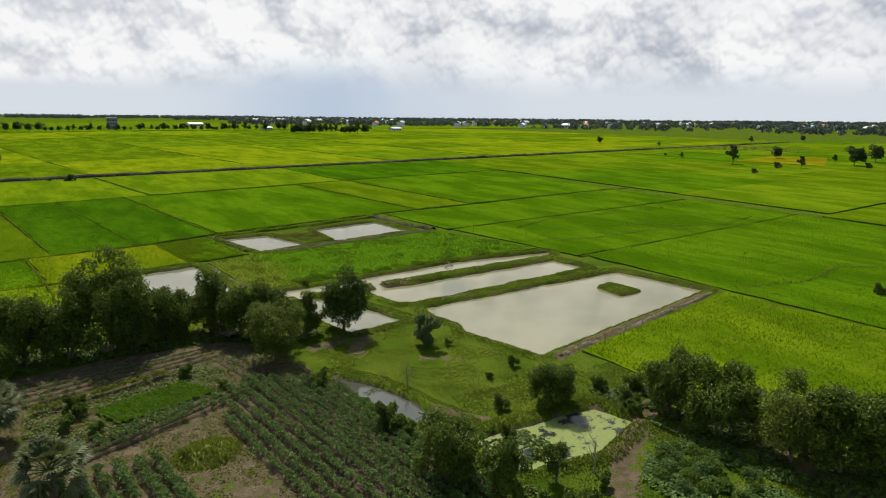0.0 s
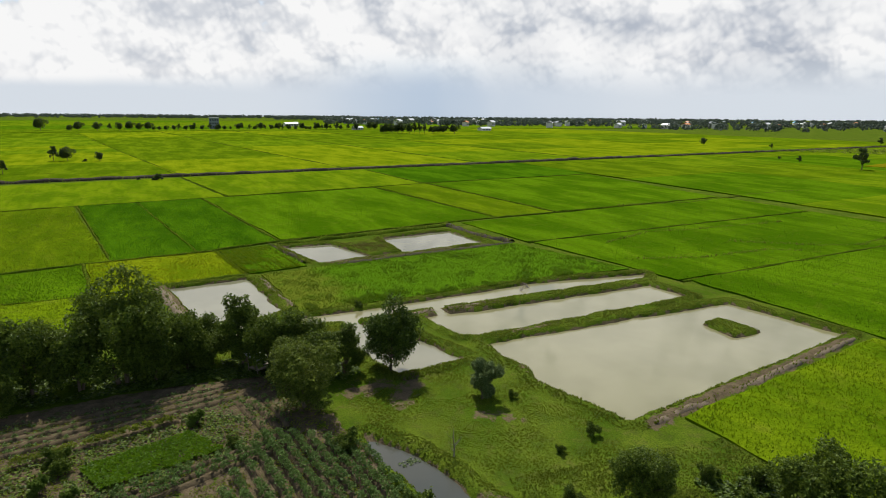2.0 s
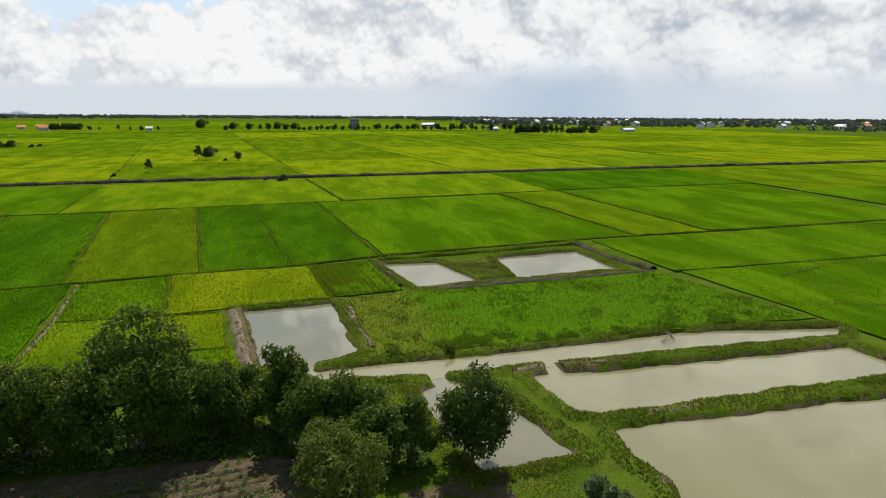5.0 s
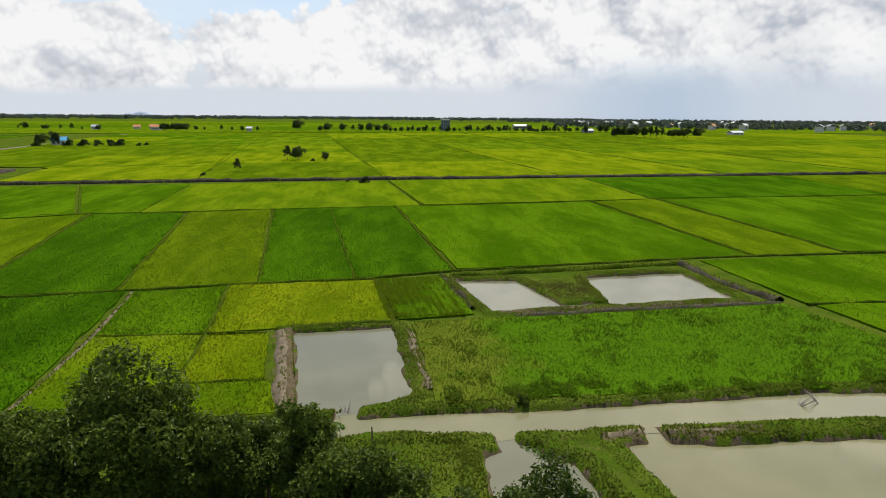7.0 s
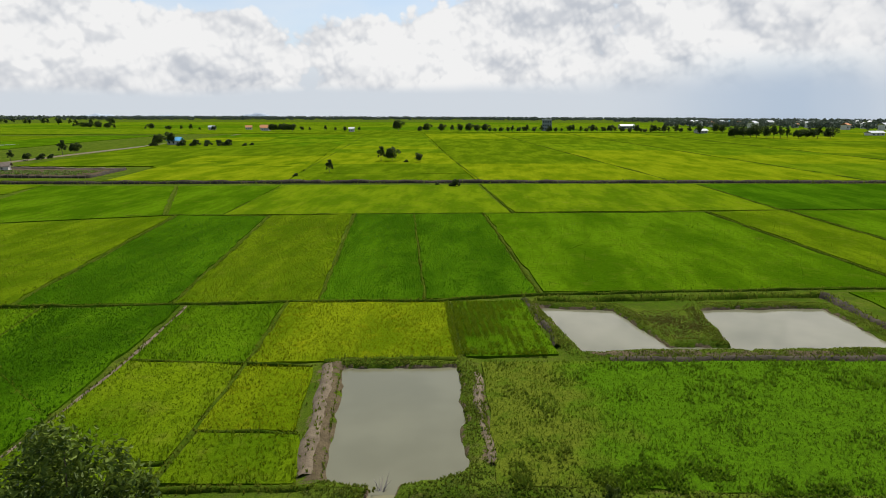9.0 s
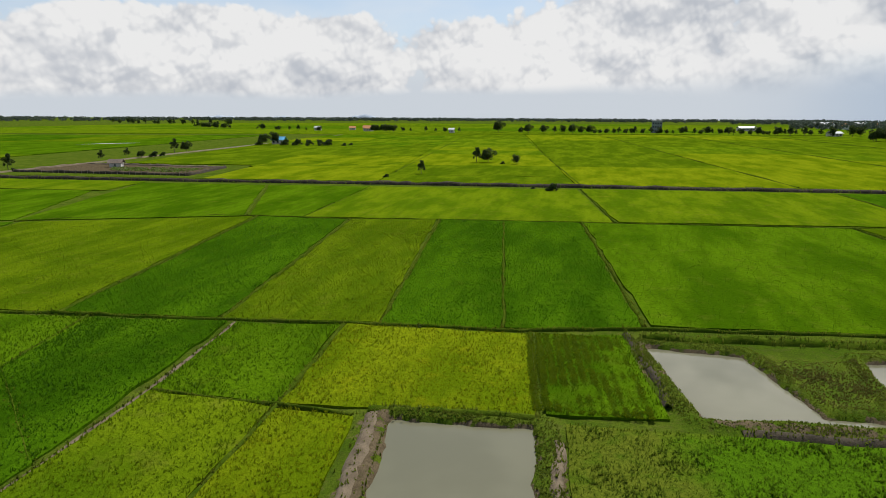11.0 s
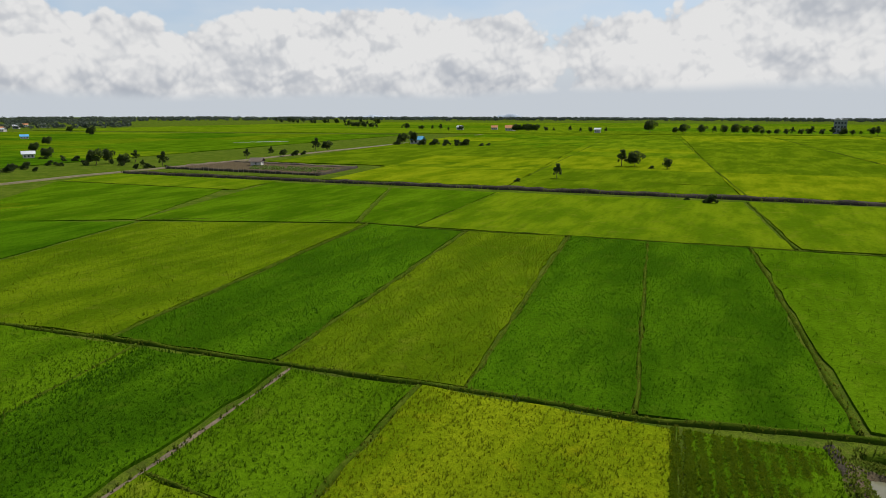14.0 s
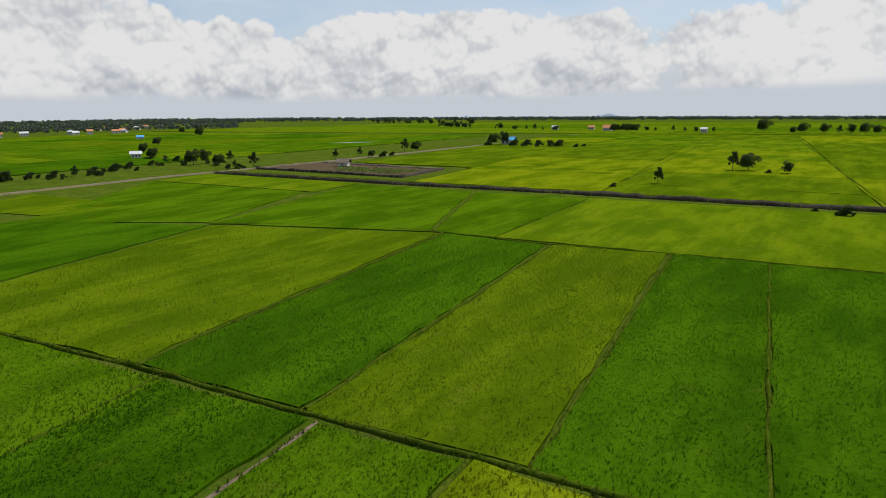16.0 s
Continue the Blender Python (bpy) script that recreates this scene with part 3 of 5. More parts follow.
def flat_poly(name, poly, z, mat, label, category, kind="structure", grow=0.8):
    """A still water sheet, reaching a little under its banks."""
    bm = bmesh.new()
    cx, cy = sum(p[0] for p in poly) / len(poly), sum(p[1] for p in poly) / len(poly)
    n = len(poly)
    area = sum(poly[i][0] * poly[(i + 1) % n][1] - poly[(i + 1) % n][0] * poly[i][1] for i in range(n))
    out = []
    for i in range(n):
        a, b, c = Vector(poly[i - 1]), Vector(poly[i]), Vector(poly[(i + 1) % n])
        n1, n2 = (b - a).normalized(), (c - b).normalized()
        s = 1 if area > 0 else -1
        k = Vector((n1.y + n2.y, -n1.x - n2.x)) * s
        out.append(b + k.normalized() * grow if k.length > 1e-3 else b)
    bm.faces.new([bm.verts.new((p.x, p.y, z)) for p in out])
    bmesh.ops.triangulate(bm, faces=bm.faces[:])
    bmesh.ops.recalc_face_normals(bm, faces=bm.faces[:])
    for f in bm.faces:
        if f.normal.z < 0:
            f.normal_flip()
    me = bpy.data.meshes.new(name)
    bm.to_mesh(me)
    bm.free()
    me.materials.append(mat)
    return tagged(new(name, me), label, category, kind=kind)


flat_poly("water_basin", BASIN, -0.15, M_GREYWATER, "still grey-brown pond water between earth banks", "pond")
flat_poly("water_channel", CHANNEL, -0.158, M_WATER, "narrow murky water channel between grassy dykes", "channel")
flat_poly("water_gap", GAP, -0.166, M_GREYWATER, "short murky water inlet through a dyke", "channel", grow=0.2)
flat_poly("water_little_pond", LITTLE, -0.174, M_GREYWATER, "small murky pond beside the meadow", "pond")
flat_poly("water_middle_pond", MIDDLE, -0.182, M_WATER, "long murky fish pond between two dykes", "pond")
flat_poly("water_large_pond", LARGE, -0.15, M_WATER, "large murky olive fish pond with a grassy islet", "pond")
flat_poly("water_far_pond", FAR_A, -0.15, M_GREYWATER, "rectangular pond reflecting white sky beyond the rice", "pond")
flat_poly("water_far_pond", FAR_B, -0.158, M_GREYWATER, "rectangular pond reflecting white sky beside dark spoil", "pond")
flat_poly("water_duckweed_pond", SCUM, -0.13, M_SCUM, "pond skinned with pale green duckweed", "pond")
flat_poly("water_ditch", LILY, -0.14, M_DITCH, "dark weedy ditch with open water", "ditch")

# ---- rice plots ----


def rice_plot(quad, tone, label, cell=1.0, rise=0.30, fill=0.0, wave=0.28, seed=0, grow=0.55):
    """Standing rice in one plot: a rough-topped block of crop, with blades where it lies near."""
    rng = np.random.default_rng(seed + 100)
    q = np.array(quad, float)
    mid = q.mean(0)
    away = q - mid
    q = q + away / np.linalg.norm(away, axis=1)[:, None] * grow
    w = max(np.hypot(*(q[1] - q[0])), np.hypot(*(q[2] - q[3])))
    l = max(np.hypot(*(q[3] - q[0])), np.hypot(*(q[2] - q[1])))
    nu, nv = max(3, int(w / cell)), max(3, int(l / cell))
    U, V = np.meshgrid(np.linspace(0, 1, nu + 1), np.linspace(0, 1, nv + 1))
    p = (q[0] * ((1 - U) * (1 - V))[..., None] + q[1] * (U * (1 - V))[..., None] + q[2] * (U * V)[..., None] + q[3] * ((1 - U) * V)[..., None])
    X, Y = p[..., 0].copy(), p[..., 1].copy()
    X += wave * (vnoise(X, Y, 3.0, seed + 5) - 0.5) * 2
    Y += wave * (vnoise(X, Y, 3.0, seed + 6) - 0.5) * 2
    Z = rise + 0.09 * (vnoise(X, Y, 3.4, seed + 7) - 0.5) + fall(X, Y)
    edge = (U < 1e-6) | (U > 1 - 1e-6) | (V < 1e-6) | (V > 1 - 1e-6)
    Z = np.where(edge, Z - (0.10 if cell < 3 else 0.0), Z)
    v = np.stack([X.ravel(), Y.ravel(), Z.ravel()], 1)
    i = (np.arange(nv)[:, None] * (nu + 1) + np.arange(nu)[None]).ravel()
    f = np.stack([i, i + 1, i + nu + 2, i + nu + 1], 1)
    ring = np.concatenate([np.arange(nu + 1), (np.arange(1, nv + 1) * (nu + 1) + nu), nv * (nu + 1) + np.arange(nu - 1, -1, -1), np.arange(nv - 1, 0, -1) * (nu + 1)])
    top, low = v[ring].copy(), v[ring].copy()
    low[:, 2] -= rise + 0.25
    n0, k = len(v), len(ring)
    j = np.arange(k)
    j2 = (j + 1) % k
    f = np.concatenate([f, np.stack([n0 + j, n0 + k + j, n0 + k + j2, n0 + j2], 1)])
    if np.cross(q[1] - q[0], q[3] - q[0]) < 0:
        f = f[:, ::-1]
    ob = new("rice_plot", mesh_np("rice_plot", np.concatenate([v, top, low]), f, M_RICE[tone], True))
    tagged(ob, label, "rice field", "rice plots")
    if fill:
        n = int(w * l * fill)
        u, t = rng.uniform(0.004, 0.996, n), rng.uniform(0.004, 0.996, n)
        c = (q[0] * ((1 - u) * (1 - t))[:, None] + q[1] * (u * (1 - t))[:, None] + q[2] * (u * t)[:, None] + q[3] * ((1 - u) * t)[:, None])
        patch = vnoise(c[:, 0], c[:, 1], 2.5, seed + 3)
        z = np.full(n, rise - 0.10) + 0.09 * (vnoise(c[:, 0], c[:, 1], 3.4, seed + 7) - 0.5)
        me = blades("rice_foliage", c[:, 0], c[:, 1], z, 0.20 + 0.15 * patch, 0.06, M_BLADE[tone], rng, 3, 0.8)
        b = part("rice_foliage", me, ob)
        b["kind"] = "stuff"
    return ob


PLOTS = [
    ([(-15.4, 69.1), (3.4, 69.8), (5.1, 52.9), (-14.0, 51.3)], "yellow", "bright yellow-green rice plot, beginning to ripen", 9),
    ([(-27.4, 67.4), (-16.8, 68.8), (-15.1, 51.1), (-25.8, 51.6)], "green", "green rice plot beside a bare path", 9),
    ([(-25.6, 50.4), (-15.0, 49.8), (-14.5, 34.3), (-25.4, 32.8)], "light", "light green rice plot beside a bare path", 9),
    ([(-14.0, 49.7), (-8.3, 49.3), (-6.6, 38.7), (-13.6, 38.6)], "yellow", "small yellowing rice plot beside the earth bank", 10),
    ([(-13.3, 37.4), (-6.4, 37.4), (-5.0, 31.9), (-13.2, 31.6)], "light", "small pale green rice plot beside the earth bank", 10),
    ([(-25.4, 31.4), (-14.4, 32.9), (-14.2, 27.2), (-25.4, 25)], "light", "pale green rice plot behind the trees", 8),
    # these three plots take darker tones that stand in for a cloud shadow
    ([(-44.2, 65.9), (-29.2, 67.4), (-26.9, 40.2), (-41.8, 52.2)], "deep", "green rice plot along the bare path, darkened for cloud shadow", 7),
    ([(-41.8, 51.4), (-26.8, 39.6), (-26.9, 22), (-48, 22)], "deep", "green rice plot west of the bare path, darkened for cloud shadow", 5),
    ([(-80, 63), (-45.2, 66), (-42.6, 52.5), (-80, 18)], "green", "olive-green rice plot with a faint dividing ridge", 2),
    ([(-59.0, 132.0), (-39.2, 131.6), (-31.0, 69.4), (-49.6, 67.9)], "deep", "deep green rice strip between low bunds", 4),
    ([(-37.8, 132.2), (-20.5, 134.4), (-12.9, 71.3), (-30.0, 69.4)], "olive", "olive yellow-green rice strip between low bunds", 5),
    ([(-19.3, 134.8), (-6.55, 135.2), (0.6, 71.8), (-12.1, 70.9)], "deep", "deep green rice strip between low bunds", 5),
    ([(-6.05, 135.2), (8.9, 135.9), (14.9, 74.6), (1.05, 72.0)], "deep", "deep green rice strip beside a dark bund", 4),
    ([(10.2, 135.8), (59.0, 138.3), (64.8, 78.6), (16.4, 75.7)], "green", "wide green rice plot with pale streaks", 1.2),
    ([(61.0, 139.6), (78.0, 141.4), (82.0, 79.6), (66.6, 78.8)], "olive", "yellow-green rice strip between low bunds", 0.8),
    ([(80.0, 141.6), (146.0, 141.4), (140.0, 80.2), (84.0, 79.8)], "green", "wide green rice plot with darker weedy lines", 0),
    ([(-61.0, 131.6), (-51.0, 67.6), (-90, 63.0), (-105, 117.0)], "olive", "wide olive yellow-green rice plot", 1.5),
    ([(8.2, 51.6), (53.5, 53.2), (59.5, 30.6), (9.0, 32.2)], "overgrown", "overgrown green field of rice and brownish weeds between ponds", 9),
    ([(4.8, 70.0), (12.8, 70.8), (15.0, 54.4), (6.4, 53.4)], "green", "untended green plot with weedy rows", 7),
    ([(58.5, 52.5), (140, 52), (140, 22.5), (62.5, 22.0)], "green", "wide green rice plot beside the fish ponds", 1.5),
    ([(64.0, 20.8), (140, 21.4), (140, -40), (65.5, -40)], "green", "wide green rice plot with weedy lines", 2.5),
    ([(30.0, -8.8), (62.5, -5.4), (64.6, -40), (31.0, -40)], "light", "bright green rice plot below the bare pond dyke", 9),
    ([(56.0, 76.0), (140, 78.6), (140, 53.4), (57.5, 53.6)], "green", "green rice plot with a weedy margin", 1.2),
    ([(-52.0, 188), (8, 190), (15, 138.2), (-49, 134.2)], "light", "pale green rice plot with yellow drifts", 0),
    ([(-84, 186), (-53, 187.5), (-50, 134.0), (-62, 133.4)], "green", "green rice plot before the dark canal", 0),
    ([(10, 191), (75, 192), (77, 143), (17, 139)], "light", "green rice plot with pale drifts before the canal", 0),
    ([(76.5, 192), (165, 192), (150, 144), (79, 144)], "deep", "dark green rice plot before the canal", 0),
    ([(-128, 186), (-86, 186), (-64, 133), (-108, 119)], "green", "green rice plot beside the canal", 0),
    ([(-200, 163), (-130, 165), (-110, 119), (-148, 100)], "green", "green rice plot beside the dirt road", 0),
    ([(-204, 190), (-130, 189), (-127, 167), (-200, 165)], "light", "pale green rice plot beside the dirt road", 0),
    ([(-199, 125), (-150, 127), (-145, 108), (-185, 100)], "olive", "pale olive rice plot beside the dirt road", 0),
    # deep tone here holds the cloud shadow over the western fields
    ([(-150, 100), (-107, 116), (-92, 62), (-150, 30)], "deep", "green rice plot darkened for cloud shadow, part weedy", 0),
]
for i, (quad, tone, label, fill) in enumerate(PLOTS):
    rice_plot(quad, tone, label, 0.9 if fill > 3 else 2.2, fill=fill, seed=i)


def far_plots():
    """The plain beyond: long columns of plots, cut into bands of different age."""
    rng = random.Random(5)
    words = {"deep": "deep green far rice plot", "green": "green far rice plot", "olive": "olive yellow-green far rice plot",
             "light": "light green far rice plot", "yellow": "yellow far rice plot near ripening", "ripe": "ripe golden far rice plot"}
    def column(x0, x1, y0, y1, slant, tones, deep):
        y = y0
        while y < y1:
            d = min(deep * rng.uniform(0.5, 1.6) * (1 + max(0, y - 300) / 500), y1 - y + 1)
            s = slant * (y - y0), slant * (y + d - y0)
            tone = rng.choice(tones)
            rice_plot([(x0 + s[1] + 0.15, y + d - 0.02), (x1 + s[1] - 0.15, y + d - 0.02), (x1 + s[0] - 0.15, y + 0.02), (x0 + s[0] + 0.15, y + 0.02)], tone, words[tone], 12, 0.35, seed=int(y) + 1000, wave=0.4, grow=0.0)
            y += d
    mixed = ["light", "olive", "yellow", "yellow", "olive", "light", "green", "olive"]
    for k in range(-1, 9):
        column(8 + 62 * (k - 1), 8 + 62 * k, 200, 590, -0.12, (["light", "olive", "light", "yellow"], ["olive", "yellow", "olive"], ["yellow", "olive", "yellow", "light"])[k % 3], 42)
    for k in range(2):
        column(-120 + 62 * (k - 1) - 4, -120 + 62 * k - 4, 252 if k == 0 else 246, 590, -0.1, ["green", "light", "olive", "green", "yellow"], 34)
    for k in range(7):
        column(148 + 58 * k, 148 + 58 * (k + 1), 18, 190, 0.0, ["olive", "green", "light", "olive", "light"], 40)
    for k in range(6):
        column(142 + 60 * k, 142 + 60 * (k + 1), -120, 16, 0.0, ["green", "light", "olive"], 45)
    for k in range(8):
        column(-275 - 70 * (k + 1), -275 - 70 * k, 60, 560, 0.0, ["green", "deep", "light", "olive", "green"], 42)
    for k in range(1, 12):
        column(-900 + 150 * (k - 1), -900 + 150 * k, 600, 1500, 0.0, ["green", "light", "olive", "light"], 60)


far_plots()

# ---- bunds, canal, roads ----


def bund(name, pts, w, h, mat, label, tuft=6.0, tuft_h=0.4, category="bund", step=1.2, seed=0, tuft_mat=None):
    """A low ridge swept along a line, uneven in width and height, with grass on it."""
    rng = np.random.default_rng(seed + 300)
    line = []
    for (x0, y0), (x1, y1) in zip(pts, pts[1:]):
        n = max(1, int(math.hypot(x1 - x0, y1 - y0) / step))
        line += [(x0 + (x1 - x0) * i / n, y0 + (y1 - y0) * i / n) for i in range(n)]
    line.append(pts[-1])
    L = np.array(line)
    T = np.gradient(L, axis=0)
    T /= np.linalg.norm(T, axis=1)[:, None]
    S = np.stack([-T[:, 1], T[:, 0]], 1)
    L = L + S * (0.5 * w * (vnoise(L[:, 0], L[:, 1], 4.0, seed) - 0.5))[:, None]
    ww = w * (0.75 + 0.5 * vnoise(L[:, 0], L[:, 1], 2.3, seed + 1))
    hh = h * (0.45 + 0.7 * vnoise(L[:, 0], L[:, 1], 2.4, seed + 2) + 0.4 * vnoise(L[:, 0], L[:, 1], 0.9, seed + 3))
    prof = [(-0.5, -0.12), (-0.36, 0.55), (-0.12, 1.0), (0.14, 0.95), (0.36, 0.5), (0.5, -0.12)]
    g = fall(L[:, 0], L[:, 1])
    v = np.stack([np.stack([L[:, 0] + S[:, 0] * a * ww, L[:, 1] + S[:, 1] * a * ww, g + b * hh * (0.8 + 0.4 * vnoise(L[:, 0] + a * 7, L[:, 1], 1.1, seed + 4))], 1) for a, b in prof], 1)
    k = len(prof)
    i = (np.arange(len(L) - 1)[:, None] * k + np.arange(k - 1)[None]).ravel()
    ob = new(name, mesh_np(name, v.reshape(-1, 3), np.stack([i, i + k, i + k + 1, i + 1], 1), mat, True))
    tagged(ob, label, category, name + "s")
    if tuft:
        n = int(len(L) * step * tuft)
        j = rng.integers(0, len(L), n)
        o = rng.normal(0, 0.34, n) * ww[j]
        x = L[j, 0] + S[j, 0] * o + T[j, 0] * rng.uniform(-step, step, n) * 0.6
        y = L[j, 1] + S[j, 1] * o + T[j, 1] * rng.uniform(-step, step, n) * 0.6
        z = g[j] + hh[j] * np.clip(1 - np.abs(o) / ww[j] * 2, 0, 1) * 0.8
        c = part("grass", blades("grass", x, y, z, tuft_h * rng.uniform(0.5, 1.3, n), 0.10, tuft_mat or M_TUFT, rng, 4, 0.6), ob)
        c["kind"] = "stuff"
    return ob


BUNDS = [
    ([(-108, 118), (-84, 130.5), (-60, 133.2), (-39, 133.0), (-20, 135.2), (-6, 135.7), (10, 136.8), (59, 139.1), (78, 142), (150, 142.6)], 0.9, 5),
    ([(-90, 62), (-68, 64.6), (-50.5, 67), (-30, 68.5), (-12, 70.4), (2, 71.1), (15, 74), (35, 76), (56, 78), (140, 79.4)], 1.0, 8),
    ([(-60, 133), (-50.2, 67.5)], 0.6, 2), ([(-38.4, 132.4), (-30.4, 69)], 0.8, 6), ([(-19.7, 135), (-12.4, 71)], 0.8, 6),
    ([(-6.3, 135.2), (0.8, 72)], 0.8, 5), ([(9.4, 136), (15.5, 75)], 1.0, 6),
    ([(-26.0, 51.0), (-14.6, 50.5), (-8.2, 50.0)], 0.8, 9), ([(-16.1, 69.3), (-14.6, 50.4), (-13.9, 31.3)], 0.9, 8),
    ([(-13.7, 38.0), (-6.2, 38.1)], 0.8, 10), ([(-25.6, 32.1), (-14.2, 33.6)], 0.8, 8), ([(-14.2, 30.4), (-8, 31.0), (-3.4, 31.2), (0.0, 30.9)], 1.4, 18),
    ([(60, 140), (65.8, 78.6)], 0.9, 4), ([(79, 142.5), (83, 79.6)], 0.9, 4), ([(-45.5, 66.5), (-42.4, 52.4), (-26.9, 39.9)], 0.5, 4),
    ([(62, 21.3), (98.4, 21.7), (140, 22)], 1.2, 5), ([(57, 53), (140, 52.8)], 1.0, 3), ([(66, -5), (68, -12), (69, -18.2)], 0.9, 4),
    ([(-51.5, 188), (-49.5, 134)], 0.9, 0), ([(9.4, 192), (16, 138)], 1.0, 0), ([(76, 192), (78, 143)], 1.0, 0),
    ([(-85, 187), (-63, 134)], 0.9, 0), ([(-200, 164), (-128, 166)], 1.0, 0), ([(-149, 128), (-143, 100)], 0.9, 0),
    ([(3.8, 70.4), (5.6, 52.6)], 0.6, 8),
]
for i, (pts, w, tuft) in enumerate(BUNDS):
    bund("bund", pts, w * 0.55, 0.30, M_BUND, "low grassy earth ridge between rice plots", tuft, 0.22, seed=i, tuft_mat=M_WEED)
for i, pts in enumerate(([(-86, 549), (-57, 231)], [(-38, 558), (-1, 275), (9, 203)], [(70, 203), (25, 580)], [(132, 203), (88, 580)], [(194, 203), (150, 580)])):
    bund("far_bund", pts, 0.8, 0.5, M_BUND, "long dark ridge across the far fields", 0, step=8, seed=40 + i)
bund("path", [(-28.3, 68.2), (-27.4, 60), (-26.5, 50.6), (-26.0, 40), (-26.2, 30), (-26.4, 20)], 0.42, 0.08, M_EARTH, "narrow trodden bare-earth path along a plot", 5, 0.28, "path", seed=60)
bund("canal_bank", [(-205, 193), (-148, 193), (-102, 193.6), (-55, 195.2), (0, 196), (54, 196.4), (135, 196.2), (290, 195), (470, 194)], 2.2, 0.9, M_DARK, "dark earth canal bank across the plain", 7, 0.6, "canal bank", 3.0, 61)
bund("canal_bank", [(-205, 197.5), (-55, 199), (135, 200), (470, 198)], 1.2, 0.5, M_BUND, "grassy far side of the dark canal", 0, 0.6, "canal bank", 3.0, 62)
bund("spoil_bank", [(-6.6, 50.6), (-5.4, 42), (-4.2, 32.4)], 1.5, 0.5, M_EARTH, "bare clay spoil bank beside the pond", 10, 0.3, "bank", 0.4, 63)
bund("spoil_bank", [(7.0, 49), (7.6, 42), (8.2, 34.4)], 1.0, 0.4, M_EARTH, "bare clay spoil heap along the pond", 14, 0.35, "bank", 0.4, 64)
bund("spoil_bank", [(26.8, -7.9), (43, -6.1), (60.5, -3.9)], 1.0, 0.3, M_EARTH, "bare grey clay dyke along the large pond", 7, 0.25, "bank", 0.4, 65)
bund("spoil_bank", [(51.4, 75), (51.8, 66), (54.4, 55)], 1.7, 0.5, M_DARK, "dark dug spoil bank beside the pond", 14, 0.4, "bank", 0.4, 66)
bund("spoil_bank", [(13.2, 71.8), (14.4, 65), (15.6, 56)], 1.1, 0.4, M_DARK, "dark dug spoil bank beside the pond", 14, 0.4, "bank", 0.4, 67)
bund("spoil_bank", [(15, 71.6), (30, 72.6), (51, 74.8)], 1.4, 0.5, M_BUND, "grassy bank behind the far ponds", 10, 0.45, "bank", 0.8, 68)
bund("spoil_bank", [(-7.2, 51.0), (-4, 51.8), (5.4, 52.3)], 1.0, 0.45, M_BUND, "grassy bank at the head of the pond", 9, 0.4, "bank", 0.7, 69)
bund("spoil_bank", [(25.2, 25.1), (31.5, 24.7)], 1.2, 0.32, M_EARTH, "heap of dry grey clay on a dyke", 10, 0.3, "bank", 0.6, 70)
bund("spoil_bank", [(20.4, 25.2), (23.2, 25.2)], 1.1, 0.32, M_EARTH, "heap of dry grey clay on a dyke", 10, 0.3, "bank", 0.6, 71)


def strip(name, pts, w, mat, label, category, lift=0.05):
    v, f = [], []
    for i, p in enumerate(pts):
        a, b = Vector(pts[max(i - 1, 0)]), Vector(pts[min(i + 1, len(pts) - 1)])
        d = (b - a).normalized()
        for s in (-0.5, -0.42, 0.42, 0.5):
            x, y = p[0] - d.y * s * w, p[1] + d.x * s * w
            v.append((x, y, float(fall(x, y)) + (lift if abs(s) < 0.45 else -0.1)))
    for i in range(len(pts) - 1):
        for k in range(3):
            f.append((i * 4 + k, i * 4 + 4 + k, i * 4 + 5 + k, i * 4 + 1 + k))
    return tagged(new(name, mesh_np(name, v, [q[::-1] for q in f], mat, True)), label, category, kind="structure")


strip("road", [(-209, 60), (-209, 120), (-210, 154), (-211, 180), (-208, 200), (-204, 257), (-204, 323), (-202, 399), (-208, 573)], 3.6, M_ROAD, "straight pale dirt road between rice fields", "road", 0.4)

# ---- grass on banks and meadow ----


def shore_grass():
    rng = np.random.default_rng(11)
    x, y = rng.uniform(-12, 66, 330000), rng.uniform(-26, 76, 330000)
    sd = np.full(x.shape, 50.0)
    for p in PONDS:
        sd = np.minimum(sd, shore(x, y, p))
    isle = shore(x, y, ISLAND)
    thick = vnoise(x, y, 3.0, 12)
    keep = ((sd > 0.15) & (sd < 1.9) & (rng.uniform(0, 1, len(x)) < 0.35 + 0.65 * thick)) | (isle < -0.2)
    keep &= ~((to_line(x, y, [(-6.4, 50.6), (-4.0, 32.2)]) < 0.9) | (to_line(x, y, [(26.8, -7.9), (60.5, -3.9)]) < 0.6))
    x, y, sd, thick = x[keep], y[keep], sd[keep], thick[keep]
    z, _ = sheet_height(x, y)
    me = blades("bank_grass", x, y, z - 0.03, 0.08 + 0.13 * thick, 0.08, M_TUFT, rng, 4, 1.1)
    tagged(new("bank_grass", me), "rank green grass along the pond banks", "grass", kind="stuff")


shore_grass()
MEADOW = [(4.5, 9), (10, 13), (21, 9.5), (22.5, 1), (24.5, -7), (28, -9), (30, -14), (22, -16), (11, -15), (9.5, -8), (7.8, -2.5), (5, 2)]
ROUGH = [(4.4, 70.2), (13, 71.0), (15.5, 54.5), (6, 53)]
PENINSULA = [(-8, 29), (2.5, 27), (9, 26.5), (11.5, 24), (10, 12), (0, 17), (-9, 22), (-14, 26)]


